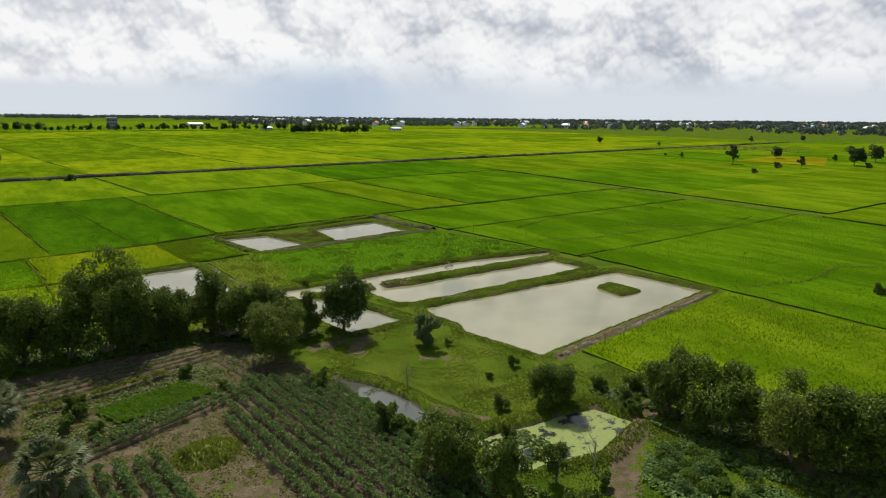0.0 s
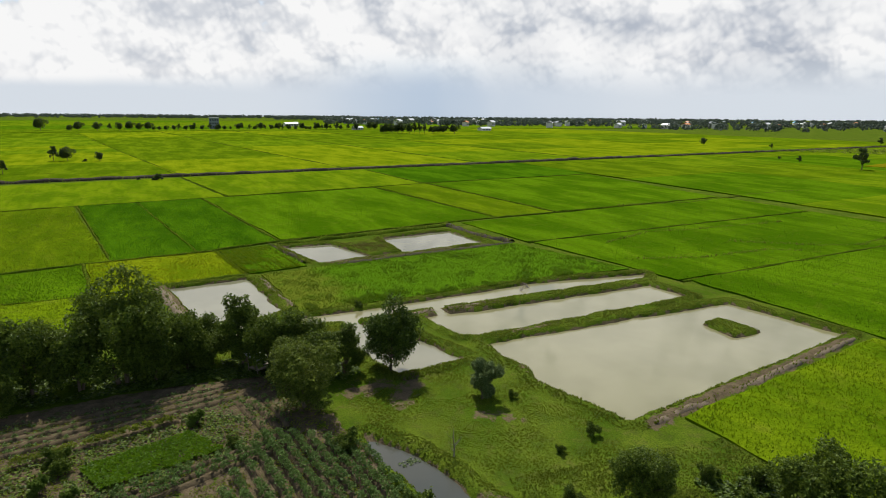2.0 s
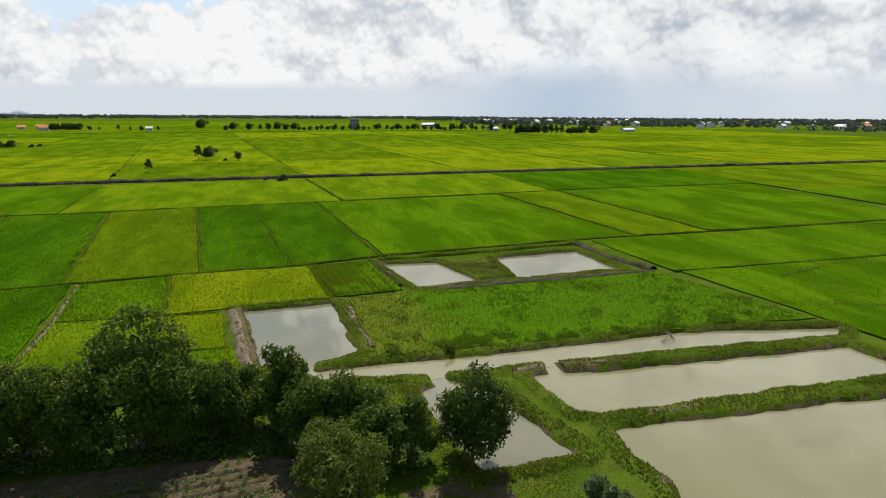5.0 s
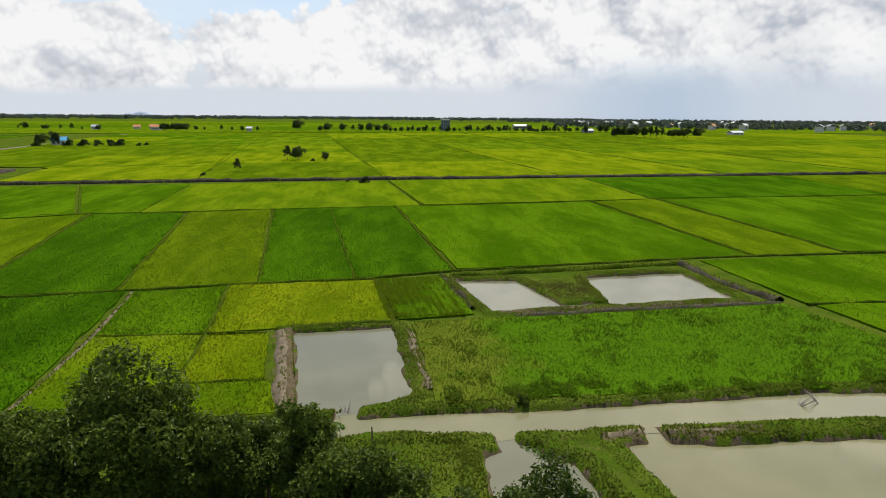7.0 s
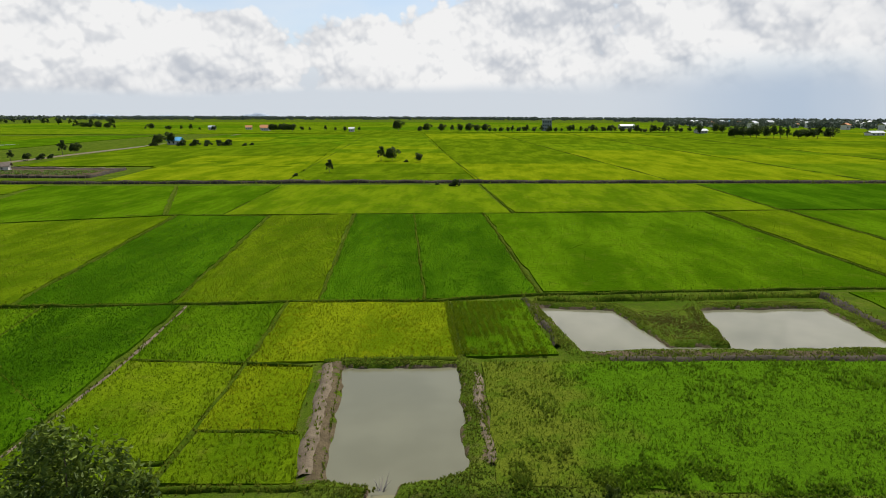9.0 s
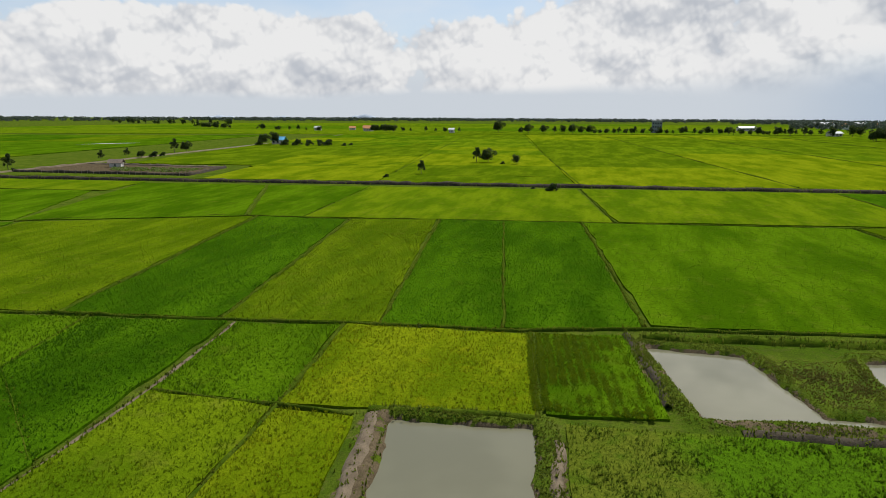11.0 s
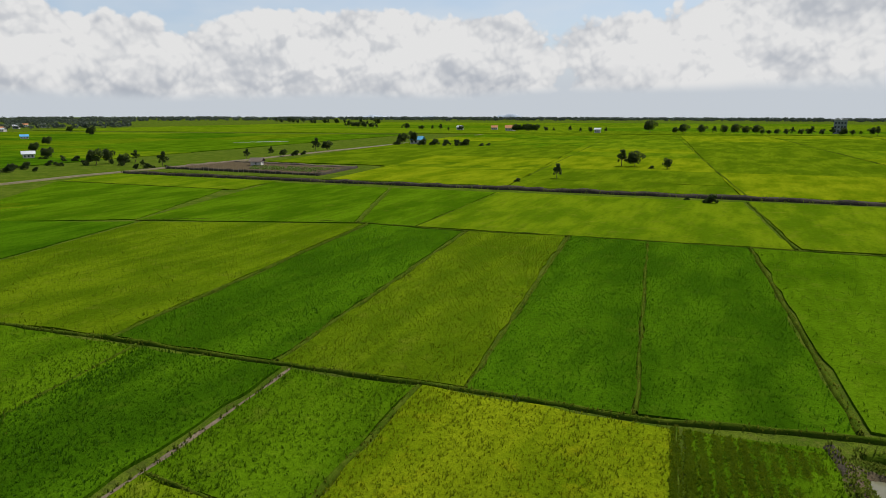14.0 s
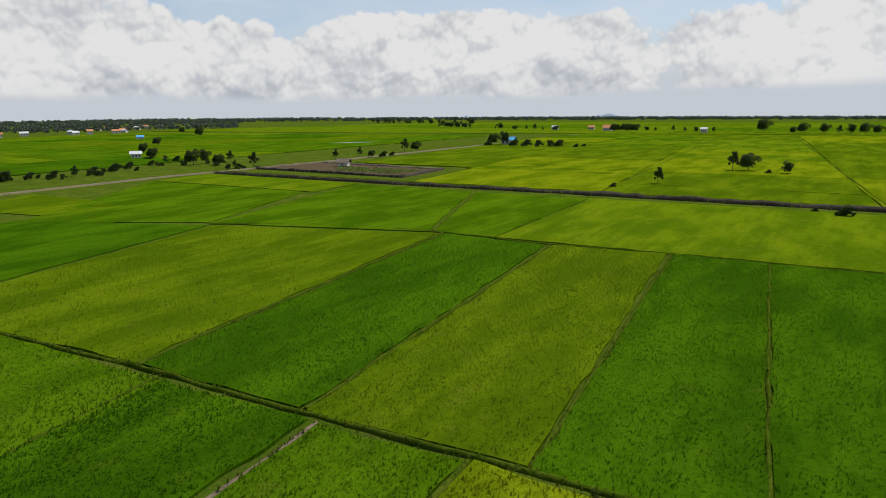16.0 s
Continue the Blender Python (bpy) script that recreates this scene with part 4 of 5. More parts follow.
def meadow(name, poly, density, height, mat, label, seed):
    rng = np.random.default_rng(seed)
    x, y = scatter_in(poly, density, rng)
    t = vnoise(x, y, 2.4, seed)
    k = rng.uniform(0, 1, len(x)) < 0.25 + 0.9 * t
    x, y, t = x[k], y[k], t[k]
    z, s = sheet_height(x, y)
    k = s < 0.55
    me = blades(name, x[k], y[k], z[k] - 0.03, height * (0.4 + 1.1 * t[k]), 0.10, mat, rng, 3, 0.8)
    tagged(new(name, me), label, "grass", kind="stuff")


meadow("meadow_grass", MEADOW, 60, 0.07, M_WEED, "short uneven meadow grass with dry patches", 21)


def row_field(x0, x1, y0, y1, lean, gap, label):
    """An untended plot: uneven grass in drilled rows with yellowish earth between."""
    rng = np.random.default_rng(23)
    n = 26000
    row = rng.integers(0, int((x1 - x0) / gap), n)
    y = rng.uniform(y0, y1, n)
    x = x0 + row * gap + lean * (y - y0) + rng.normal(0, 0.17, n)
    keep = rng.uniform(0, 1, n) < 0.25 + vnoise(x, y, 2.6, 23)
    x, y = x[keep], y[keep]
    z, _ = sheet_height(x, y)
    me = blades("weed_field", x, y, z + 0.22, 0.08 + 0.14 * vnoise(x, y, 1.8, 24), 0.10, M_BLADE["light"], rng, 3, 1.0)
    tagged(new("weed_field", me), label, "grass", kind="stuff")


def tall_clumps(poly, count, label, seed):
    """Uneven clumps of taller weeds standing out of a field."""
    rng = np.random.default_rng(seed)
    x, y = scatter_in(poly, count, rng)
    t = 0.6 * vnoise(x, y, 3.2, seed) + 0.4 * vnoise(x, y, 1.1, seed + 1)
    k = t > 0.56
    x, y, t = x[k], y[k], t[k]
    me = blades("tall_weeds", x, y, np.full(len(x), 0.22), 0.16 + 0.9 * (t - 0.5), 0.10, M_BLADE["overgrown"], rng, 4, 0.9)
    tagged(new("tall_weeds", me), label, "weeds", kind="stuff")


row_field(5.4, 15.0, 53.4, 70.4, -0.10, 0.85, "rank green weeds in rows on an untended plot")
tall_clumps([(9, 51.5), (54, 53), (59.5, 31), (9.5, 31.5)], 7, "darker clumps of tall weeds in the overgrown field", 22)
tall_clumps([(9, 34.5), (59, 33.4), (59.8, 30.9), (9.5, 31.2)], 30, "thick fringe of tall weeds along the channel", 27)
meadow("weed_field", PENINSULA, 26, 0.13, M_WEED, "rough yellow-green grass between channel and trees", 24)
meadow("weed_field", [(24.2, 67.8), (33, 68.6), (33, 58), (27.2, 58)], 34, 0.16, M_DRYWEED, "olive and brownish weeds between two ponds", 25)
meadow("weed_field", [(12, -9), (30, -12), (32, -40), (5, -32), (8, -23)], 40, 0.12, M_TUFT, "rank dark grass among the shrubs", 26)

# ---- trees ----
PROTO = {
    "round": make_tree("tree", 6.6, 5.4, 1, 12000, 0.27, M_LEAF_DARK, 0.06, 34, "round dense dark green tree on the meadow"),
    "tall": make_tree("tree", 10.4, 7.6, 2, 16000, 0.32, M_LEAF, 0.02, 46, "tall broad leafy green tree, many-stemmed", open_=0.24, stems=3),
    "wide": make_tree("tree", 6.8, 6.2, 3, 12000, 0.30, M_LEAF, 0.0, 38, "wide bushy green tree, leafy to the ground", open_=0.2, stems=2),
    "slim": make_tree("tree", 6.4, 4.2, 4, 9000, 0.28, M_LEAF, 0.02, 28, "slim leafy tree with thin stems", open_=0.25, stems=2),
    "pale": make_tree("tree", 7.0, 5.6, 5, 13000, 0.24, M_LEAF_PALE, 0.0, 40, "pale olive-leaved broad tree", open_=0.12),
    "silver": make_tree("tree", 4.0, 2.9, 6, 6500, 0.24, M_LEAF_SILVER, 0.0, 18, "small tree with silvery upper leaves"),
    "shrub": make_tree("shrub", 2.0, 2.4, 7, 1800, 0.22, M_LEAF, 0.03, 9, "dense dark green leafy shrub", "shrub"),
    "bright": make_tree("shrub", 1.4, 1.9, 8, 1400, 0.20, M_CITRUS, 0.03, 8, "bright green low leafy shrub", "shrub"),
    "open": make_tree("tree", 3.4, 2.4, 9, 1500, 0.22, M_LEAF, 0.30, 9, "small open tree with sparse leaves", open_=0.3),
    "far": make_tree("tree", 8.0, 7.4, 10, 1800, 0.70, M_FAR, 0.12, 14, "dark rounded tree far out in the fields"),
    "far_slim": make_tree("tree", 7.0, 4.6, 11, 900, 0.60, M_FAR, 0.25, 9, "slim dark tree far out in the fields"),
    "far_shrub": make_tree("shrub", 3.0, 4.2, 12, 700, 0.50, M_FAR, 0.02, 8, "dark shrub at a field's edge", "shrub"),
}
for k in PROTO.values():
    k.matrix_basis = Matrix.Translation((0, 0, 0))
TREES = [
    ("round", 11.6, 11.0, 1.0, 20), ("tall", -11.0, 19.2, 1.06, 0), ("wide", -18.4, 20.4, 1.06, 40), ("wide", -14.8, 19.6, 1.02, 160), ("wide", -8.6, 18.6, 0.8, 220), ("wide", -6.0, 20.6, 0.85, 20),
    ("slim", -8.0, 19.8, 1.0, 70), ("slim", -5.8, 20.2, 0.95, 200), ("wide", -3.4, 20.4, 0.82, 300), ("slim", -0.8, 18.8, 1.1, 20),
    ("wide", 1.5, 15.4, 0.92, 90), ("pale", 2.2, 7.6, 1.0, 10), ("wide", 4.2, 13.4, 0.9, 250), ("slim", 7.6, 12.4, 0.85, 130),
    ("silver", 16.6, 2.2, 1.0, 0), ("wide", -22.5, 21.5, 0.95, 220), ("tall", -27.5, 21.0, 0.75, 110),
    ("wide", 17.9, -15.4, 0.68, 30), ("wide", 25.4, -21.8, 0.80, 120), ("wide", 25.4, -26.6, 0.98, 200), ("pale", 26.2, -31.6, 1.08, 80),
    ("wide", 28.0, -34.0, 1.05, 10), ("wide", 31.0, -36.0, 0.9, 60), ("wide", 4.2, -19.0, 0.78, 330), ("slim", 5.6, -23.4, 0.72, 45),
    ("open", 10.2, -23.6, 1.0, 0), ("wide", -21, 17, 0.7, 15),
]
for kind, x, y, s, turn in TREES:
    place(PROTO[kind], x, y, s, turn)
SHRUBS = [
    ("shrub", 4.4, -10.8, 1.25, 0), ("shrub", 21.0, -7.0, 0.6, 40), ("shrub", 17.2, -8.0, 0.4, 80), ("shrub", 14.0, -13.2, 0.7, 20), ("shrub", 24.0, -15.4, 0.75, 60),
    ("shrub", 26.6, -17.4, 0.9, 100), ("shrub", 23.8, -18.8, 0.9, 10), ("bright", 22.4, -20.4, 1.0, 70), ("shrub", 80.0, -17.6, 0.95, 0), ("shrub", 19.0, 1.2, 0.45, 30),
    ("shrub", -15.6, 6.0, 0.95, 0), ("pale_", -6.2, 8.6, 0.9, 0), ("shrub", -4.2, 3.8, 0.5, 0), ("shrub", -9.9, -6.4, 0.42, 0), ("shrub", 3.2, -0.8, 0.95, 200),
    ("shrub", 15.5, 30.9, 0.5, 0), ("bright", 5.2, -12.6, 0.9, 0), ("bright", 7.0, -25.5, 1.1, 30), ("bright", 3.0, -26.5, 1.2, 60), ("shrub", 8.6, -27.6, 1.2, 90),
    ("bright", -16.5, 3.4, 0.9, 20), ("bright", -14.6, 1.4, 0.8, 0), ("shrub", -7.9, 70.0, 0.3, 10), ("bright", 12.6, -25.8, 0.8, 0), ("shrub", 11.5, -17.0, 0.6, 0),
    ("bright", -3.5, 27.8, 1.2, 0), ("bright", -6.0, 27.0, 1.3, 80), ("bright", 9.4, 14.6, 1.0, 0), ("bright", 5.8, 17.0, 1.2, 0), ("shrub", 0.8, 21.0, 1.4, 0), ("bright", -3.5, 23.6, 1.5, 0),
]
for kind, x, y, s, turn in SHRUBS:
    place(PROTO["bright" if kind == "pale_" else kind], x, y, s, turn)
FAR_TREES = [
    ("far", -29, 277, 0.85, 0), ("far_slim", -34, 277, 0.95, 0), ("far", -16.5, 271, 0.58, 60), ("far_slim", -46, 226, 0.72, 0), ("far_shrub", -22, 270, 0.6, 0), ("far_shrub", 1.5, 186, 0.95, 0), ("far_shrub", -4, 190, 0.4, 0),
    ("far_shrub", -55, 213, 0.6, 0), ("far_slim", 260, 108, 1.3, 0), ("far", 312, 114, 0.9, 0), ("far_shrub", 229, 81, 0.9, 0), ("far_shrub", 261, 88, 1.2, 0), ("far_slim", 268, 81, 0.8, 0),
    ("far", 305, 75, 1.3, 30), ("far", 334, 77, 1.2, 0), ("far_slim", 314, 87, 0.6, 0), ("far_shrub", 297, 66, 1.1, 0), ("far_slim", 268, 140, 0.5, 0), ("far_shrub", 281, 159, 0.6, 0),
    ("far", 336, 252, 0.7, 0), ("far_slim", 345, 209, 0.5, 0), ("far_slim", 446, 201, 0.8, 0), ("far", 526, 201, 0.7, 0),
]
FAR_WEST = [
    ("far_shrub", -253, 139, 1.6, 0), ("far", -256, 134, 0.9, 50), ("far_shrub", -252, 147, 1.1, 20), ("far_shrub", -249, 154, 1.2, 0), ("far_slim", -248, 161, 0.6, 0), ("far_shrub", -253, 171, 1.2, 0),
    ("far_shrub", -254, 180, 1.4, 0), ("far_shrub", -260, 190, 1.3, 0), ("far_shrub", -269, 206, 1.0, 0), ("far", -252, 216, 0.95, 0), ("far", -253, 223, 0.85, 90), ("far", -239, 220, 0.7, 10),
    ("far_slim", -248, 233, 0.8, 0), ("far_slim", -217, 211, 0.5, 0), ("far_slim", -211, 216, 0.95, 0), ("far", -373, 266, 0.8, 0), ("far", -309, 232, 0.8, 0), ("far_shrub", -278, 225, 1.2, 0),
    ("far", -443, 320, 0.9, 0), ("far", -600, 470, 1.3, 0), ("far_shrub", -640, 500, 1.6, 0), ("far", -732, 539, 1.1, 0),
]
FAR_NORTH = [
    ("far_slim", -210, 265, 0.7, 0), ("far_slim", -211, 284, 0.7, 0), ("far", -202, 283, 0.5, 0), ("far_shrub", -200, 290, 1.2, 0), ("far_shrub", -200, 297, 0.9, 0), ("far_slim", -210, 321, 1.1, 0),
    ("far", -207, 328, 0.8, 0), ("far", -198, 402, 1.0, 0), ("far", -192, 406, 1.1, 90), ("far_shrub", -196, 392, 1.6, 0), ("far_shrub", -178, 392, 1.7, 0), ("far_shrub", -170, 393, 1.9, 30),
    ("far_shrub", -161, 391, 1.7, 60), ("far_shrub", -154, 393, 1.8, 80), ("far_shrub", -149, 394, 1.8, 0), ("far_shrub", -137, 391, 0.9, 0), ("far_shrub", -135, 398, 0.8, 0),
    ("far", -70, 655, 1.6, 0), ("far", -38, 628, 1.2, 0), ("far", -45, 629, 0.8, 0), ("far", -23, 627, 1.2, 30), ("far_slim", -13, 622, 1.0, 0), ("far", -5, 624, 1.1, 60), ("far", 4, 621, 1.2, 0), ("far", 12, 618, 1.0, 0), ("far", 20, 622, 1.1, 0),
]
for kind, x, y, s, turn in FAR_TREES + FAR_WEST + FAR_NORTH:
    place(PROTO[kind], x, y, s, turn)
creek = random.Random(3)
for kind, x, y, s, turn in FAR_WEST[:18]:
    for k in range(3):
        place(PROTO["far_shrub"], x + creek.uniform(-9, 9), y + creek.uniform(-6, 6), creek.uniform(0.4, 1.0), creek.uniform(0, 360))


def far_rows():
    rng = random.Random(9)
    def row(x0, y0, x1, y1, n, lo, hi):
        for i in range(n):
            t = (i + rng.uniform(-0.3, 0.3)) / max(1, n - 1)
            place(PROTO[rng.choice(("far", "far", "far_slim"))], x0 + (x1 - x0) * t, y0 + (y1 - y0) * t + rng.uniform(-4, 4), rng.uniform(lo, hi), rng.uniform(0, 360))
    row(24, 620, 200, 590, 34, 0.55, 1.05)
    row(-560, 880, -450, 790, 10, 0.9, 1.5)
    row(-400, 770, -280, 690, 8, 0.6, 1.2)
    row(-205, 660, -180, 655, 6, 1.0, 1.3)
    row(-180, 690, -110, 640, 6, 0.6, 0.9)
    row(198, 480, 258, 455, 14, 0.9, 1.3)
    row(160, 590, 250, 560, 10, 0.9, 1.2)
    row(-1000, 1250, -600, 1040, 16, 1.1, 1.8)


far_rows()
for k in PROTO.values():
    for o in (*k.children_recursive, k):
        bpy.data.objects.remove(o)


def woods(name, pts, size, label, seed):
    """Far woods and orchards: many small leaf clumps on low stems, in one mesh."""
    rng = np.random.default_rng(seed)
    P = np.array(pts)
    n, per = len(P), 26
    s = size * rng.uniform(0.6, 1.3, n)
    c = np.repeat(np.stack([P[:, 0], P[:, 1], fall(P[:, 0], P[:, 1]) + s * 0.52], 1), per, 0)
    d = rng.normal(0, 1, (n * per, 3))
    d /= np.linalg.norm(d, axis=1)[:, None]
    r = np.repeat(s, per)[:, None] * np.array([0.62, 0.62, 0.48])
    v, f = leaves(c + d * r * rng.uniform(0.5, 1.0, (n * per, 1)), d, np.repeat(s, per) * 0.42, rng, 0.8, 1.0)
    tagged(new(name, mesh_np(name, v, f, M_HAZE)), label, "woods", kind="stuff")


def polar(n, az0, az1, r0, r1, seed, clump=0.45):
    rng = np.random.default_rng(seed)
    a, r = np.radians(rng.uniform(az0, az1, n * 3)), rng.uniform(r0, r1, n * 3)
    x, y = np.sin(a) * r, np.cos(a) * r
    k = vnoise(x, y, 160, seed) > clump
    return np.stack([x[k], y[k]], 1)[:n]


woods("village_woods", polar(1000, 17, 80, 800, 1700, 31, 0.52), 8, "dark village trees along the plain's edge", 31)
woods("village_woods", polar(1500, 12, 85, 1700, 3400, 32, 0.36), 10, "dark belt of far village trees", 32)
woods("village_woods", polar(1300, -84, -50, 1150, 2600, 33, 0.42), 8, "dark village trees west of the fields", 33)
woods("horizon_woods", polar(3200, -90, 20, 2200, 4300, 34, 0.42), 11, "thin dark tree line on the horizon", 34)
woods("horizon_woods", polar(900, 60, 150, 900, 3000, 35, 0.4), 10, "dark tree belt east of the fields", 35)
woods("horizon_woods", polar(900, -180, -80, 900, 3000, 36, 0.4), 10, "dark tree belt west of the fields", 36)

# ---- buildings ----


def house(name, x, y, w, d, h, roof, label, turn=0.0, rise=0.35, windows=3):
    """A small house: walls, pitched roof with eaves, openings."""
    root = new(name)
    root.matrix_basis = Matrix.Translation((x, y, float(fall(x, y)))) @ Matrix.Rotation(radians(turn), 4, "Z")
    tagged(root, label, "house", "village houses")
    bm = bmesh.new()
    bmesh.ops.create_cube(bm, size=1.0, matrix=Matrix.Translation((0, 0, h / 2 - 0.2)) @ Matrix.Diagonal((w, d, h + 0.4, 1)))
    part("wall", bm, root, "", M_WALL)
    o, top, t = 0.7, h + rise * d, 0.12
    prof = [(-d / 2 - o, h - 0.12), (0, top), (d / 2 + o, h - 0.12), (d / 2 + o, h - 0.12 + t), (0, top + t), (-d / 2 - o, h - 0.12 + t)]
    v = [(s * (w / 2 + o), a, b) for s in (-1, 1) for a, b in prof]
    bm = bmesh.new()
    vs = [bm.verts.new(p) for p in v]
    for i in range(6):
        j = (i + 1) % 6
        bm.faces.new((vs[i], vs[j], vs[6 + j], vs[6 + i]))
    for s in (0, 6):
        bm.faces.new((vs[s], vs[s + 1], vs[s + 4], vs[s + 5]))
        bm.faces.new((vs[s + 1], vs[s + 2], vs[s + 3], vs[s + 4]))
    bmesh.ops.recalc_face_normals(bm, faces=bm.faces[:])
    part("roof", bm, root, "", roof)
    for i in range(windows):
        bm = bmesh.new()
        bmesh.ops.create_cube(bm, size=1.0, matrix=Matrix.Translation(((i + 0.5) / windows * w - w / 2, -d / 2 - 0.02, h * 0.55)) @ Matrix.Diagonal((w * 0.14, 0.08, h * 0.4, 1)))
        part("window", bm, root, "", M_GLASS)
    return root


house("house", -190, 408, 8, 6, 3.0, M_BLUE, "farmhouse with a bright blue tin roof among shrubs", 5)
house("house", 191, 768, 17, 9, 3.6, M_TIN, "long shed with a white tin roof", 10, 0.2, 5)
house("house", -244, 755, 9, 6, 3.6, M_ORANGE, "orange-roofed village house among trees", 0)
house("house", -262, 752, 7, 6, 3, M_ORANGE, "orange-roofed village house beside trees", 15)
house("house", -224, 700, 9, 6, 3.5, M_ORANGE, "orange clay-roofed house beside trees", -10)
house("house", -300, 735, 7, 5, 3.6, M_TIN, "white village house with a pale roof", 0)
house("house", -116, 640, 5, 4, 3.5, M_TIN, "small white hut beside trees", 0)
house("house", 212, 578, 10, 6, 2.6, M_TIN, "low pale-roofed farm shed", 20, 0.25)
house("house", 334, 529, 13, 7, 2.5, M_TIN, "low white-roofed shed in the fields", 15, 0.2)
house("house", -325, 232, 5, 4, 2.4, M_TIN, "white-roofed hut among trees by the creek", 60)
house("house", -590, 395, 6, 5, 2.4, M_BLUE, "small blue-roofed hut among trees", 60)
house("hut", -179, 237, 4.5, 3.5, 1.8, M_WOOD, "small weathered wooden hut on bare ground", 20, 0.4, 1)


def village():
    rng = random.Random(21)
    for i in range(70):
        a, r = radians(rng.uniform(18, 72)), rng.uniform(820, 1700)
        roof = rng.choice((M_TIN, M_TIN, M_TIN, M_ORANGE, M_BLUE, M_GREYWALL))
        words = {M_TIN: "white tin", M_ORANGE: "orange clay", M_BLUE: "blue tin", M_GREYWALL: "grey sheet"}[roof]
        house("house", math.sin(a) * r, math.cos(a) * r, rng.uniform(8, 16), rng.uniform(6, 9), rng.uniform(4, 7), roof, f"village house with a {words} roof among trees", rng.uniform(0, 90), 0.3, 3)
    for i in range(22):
        a, r = radians(rng.uniform(-72, -52)), rng.uniform(850, 1500)
        roof = rng.choice((M_TIN, M_TIN, M_ORANGE))
        words = {M_TIN: "white tin", M_ORANGE: "orange clay"}[roof]
        house("house", math.sin(a) * r, math.cos(a) * r, rng.uniform(6, 11), rng.uniform(5, 8), rng.uniform(3, 5), roof, f"village house with a {words} roof among trees", rng.uniform(0, 90), 0.3, 3)


village()


def block_building(x, y):
    root = new("office_building")
    root.matrix_basis = Matrix.Translation((x, y, float(fall(x, y)))) @ Matrix.Rotation(radians(-6), 4, "Z")
    tagged(root, "plain grey concrete block standing alone among trees", "building")
    def box(name, cx, cy, cz, sx, sy, sz, m, parent=root):
        bm = bmesh.new()
        bmesh.ops.create_cube(bm, size=1.0, matrix=Matrix.Translation((cx, cy, cz)) @ Matrix.Diagonal((sx, sy, sz, 1)))
        return part(name, bm, parent, "", m)
    wall = box("wall", 0, 0, 5.5, 9.5, 8, 12, M_GREYWALL)
    box("roof", 0, 0, 11.7, 10.1, 8.6, 0.4, M_GREYWALL)
    for f in range(3):
        for i in range(4):
            box("window", -3.4 + i * 2.27, -4.02, 2.6 + f * 3.4, 1.3, 0.08, 1.6, M_GLASS)


block_building(84, 660)


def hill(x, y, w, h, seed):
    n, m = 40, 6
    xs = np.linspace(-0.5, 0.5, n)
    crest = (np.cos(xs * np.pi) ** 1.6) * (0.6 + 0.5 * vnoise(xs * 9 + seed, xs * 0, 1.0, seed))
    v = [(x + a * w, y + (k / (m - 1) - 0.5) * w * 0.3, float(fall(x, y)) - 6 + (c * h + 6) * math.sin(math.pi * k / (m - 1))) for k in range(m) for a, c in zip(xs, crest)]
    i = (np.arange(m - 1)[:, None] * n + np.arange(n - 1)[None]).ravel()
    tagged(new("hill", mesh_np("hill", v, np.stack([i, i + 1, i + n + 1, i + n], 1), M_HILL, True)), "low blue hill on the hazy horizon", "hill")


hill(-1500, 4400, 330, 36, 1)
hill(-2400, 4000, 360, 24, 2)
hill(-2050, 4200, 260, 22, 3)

# ---- garden: crop rows, beds, mound ----


def crop_rows(lines, spacing, size, mat, label, seed, soil=True, per=44):
    """Each planted row: an earth ridge and its plants of broad leaves."""
    for k, (p0, p1) in enumerate(lines):
        rng = np.random.default_rng(seed + k)
        ob = bund("crop_ridge", [p0, p1], 0.7, 0.20, M_SOIL, label, 0, category="crop row", step=0.6, seed=seed + k)
        n = max(2, int(math.hypot(p1[0] - p0[0], p1[1] - p0[1]) / spacing))
        t = (np.arange(n) + rng.uniform(-0.3, 0.3, n)) / n
        x, y = p0[0] + (p1[0] - p0[0]) * t + rng.normal(0, 0.07, n), p0[1] + (p1[1] - p0[1]) * t
        s = size * rng.uniform(0.75, 1.15, n) * np.where(rng.uniform(0, 1, n) < 0.06, 0.2, 1)
        c = np.repeat(np.stack([x, y, 0.12 + s * 0.55], 1), per, 0)
        d = rng.normal(0, 1, (n * per, 3))
        d[:, 2] = np.abs(d[:, 2]) * 0.9 - 0.15
        d /= np.linalg.norm(d, axis=1)[:, None]
        v, f = leaves(c + d * np.repeat(s, per)[:, None] * np.array([0.46, 0.52, 0.5]) * rng.uniform(0.5, 1.05, (n * per, 1)), d, np.repeat(s, per) * 0.30, rng, 0.5, 0.6)
        q = part("foliage", mesh_np("foliage", v, f, mat), ob)
        q["kind"] = "stuff"


MAIN = []
for k in range(11):
    x0 = -5.8 + 1.0 * k
    y0 = min(-2.0 + 1.5 * (x0 + 5.9), 4.6 - 0.95 * (x0 + 1.5))
    MAIN.append(((x0, y0), (x0 + 0.085 * (y0 + 24), -24)))
crop_rows(MAIN, 0.42, 0.74, M_CASSAVA, "row of dusty green cassava plants on an earth ridge", 400)
crop_rows([((-17.8 + 1.2 * k, -4.0 - 0.25 * k), (-16.6 + 1.2 * k, -18)) for k in range(6)], 0.42, 0.84, M_CASSAVA, "row of dusty green cassava plants on an earth ridge", 430)
crop_rows([((-16.5, -0.6 - 0.9 * k), (-0.6, 3.8 - 0.9 * k)) for k in range(3)], 0.7, 0.72, M_CASSAVA, "row of leafy cassava beside the vegetable bed", 450)
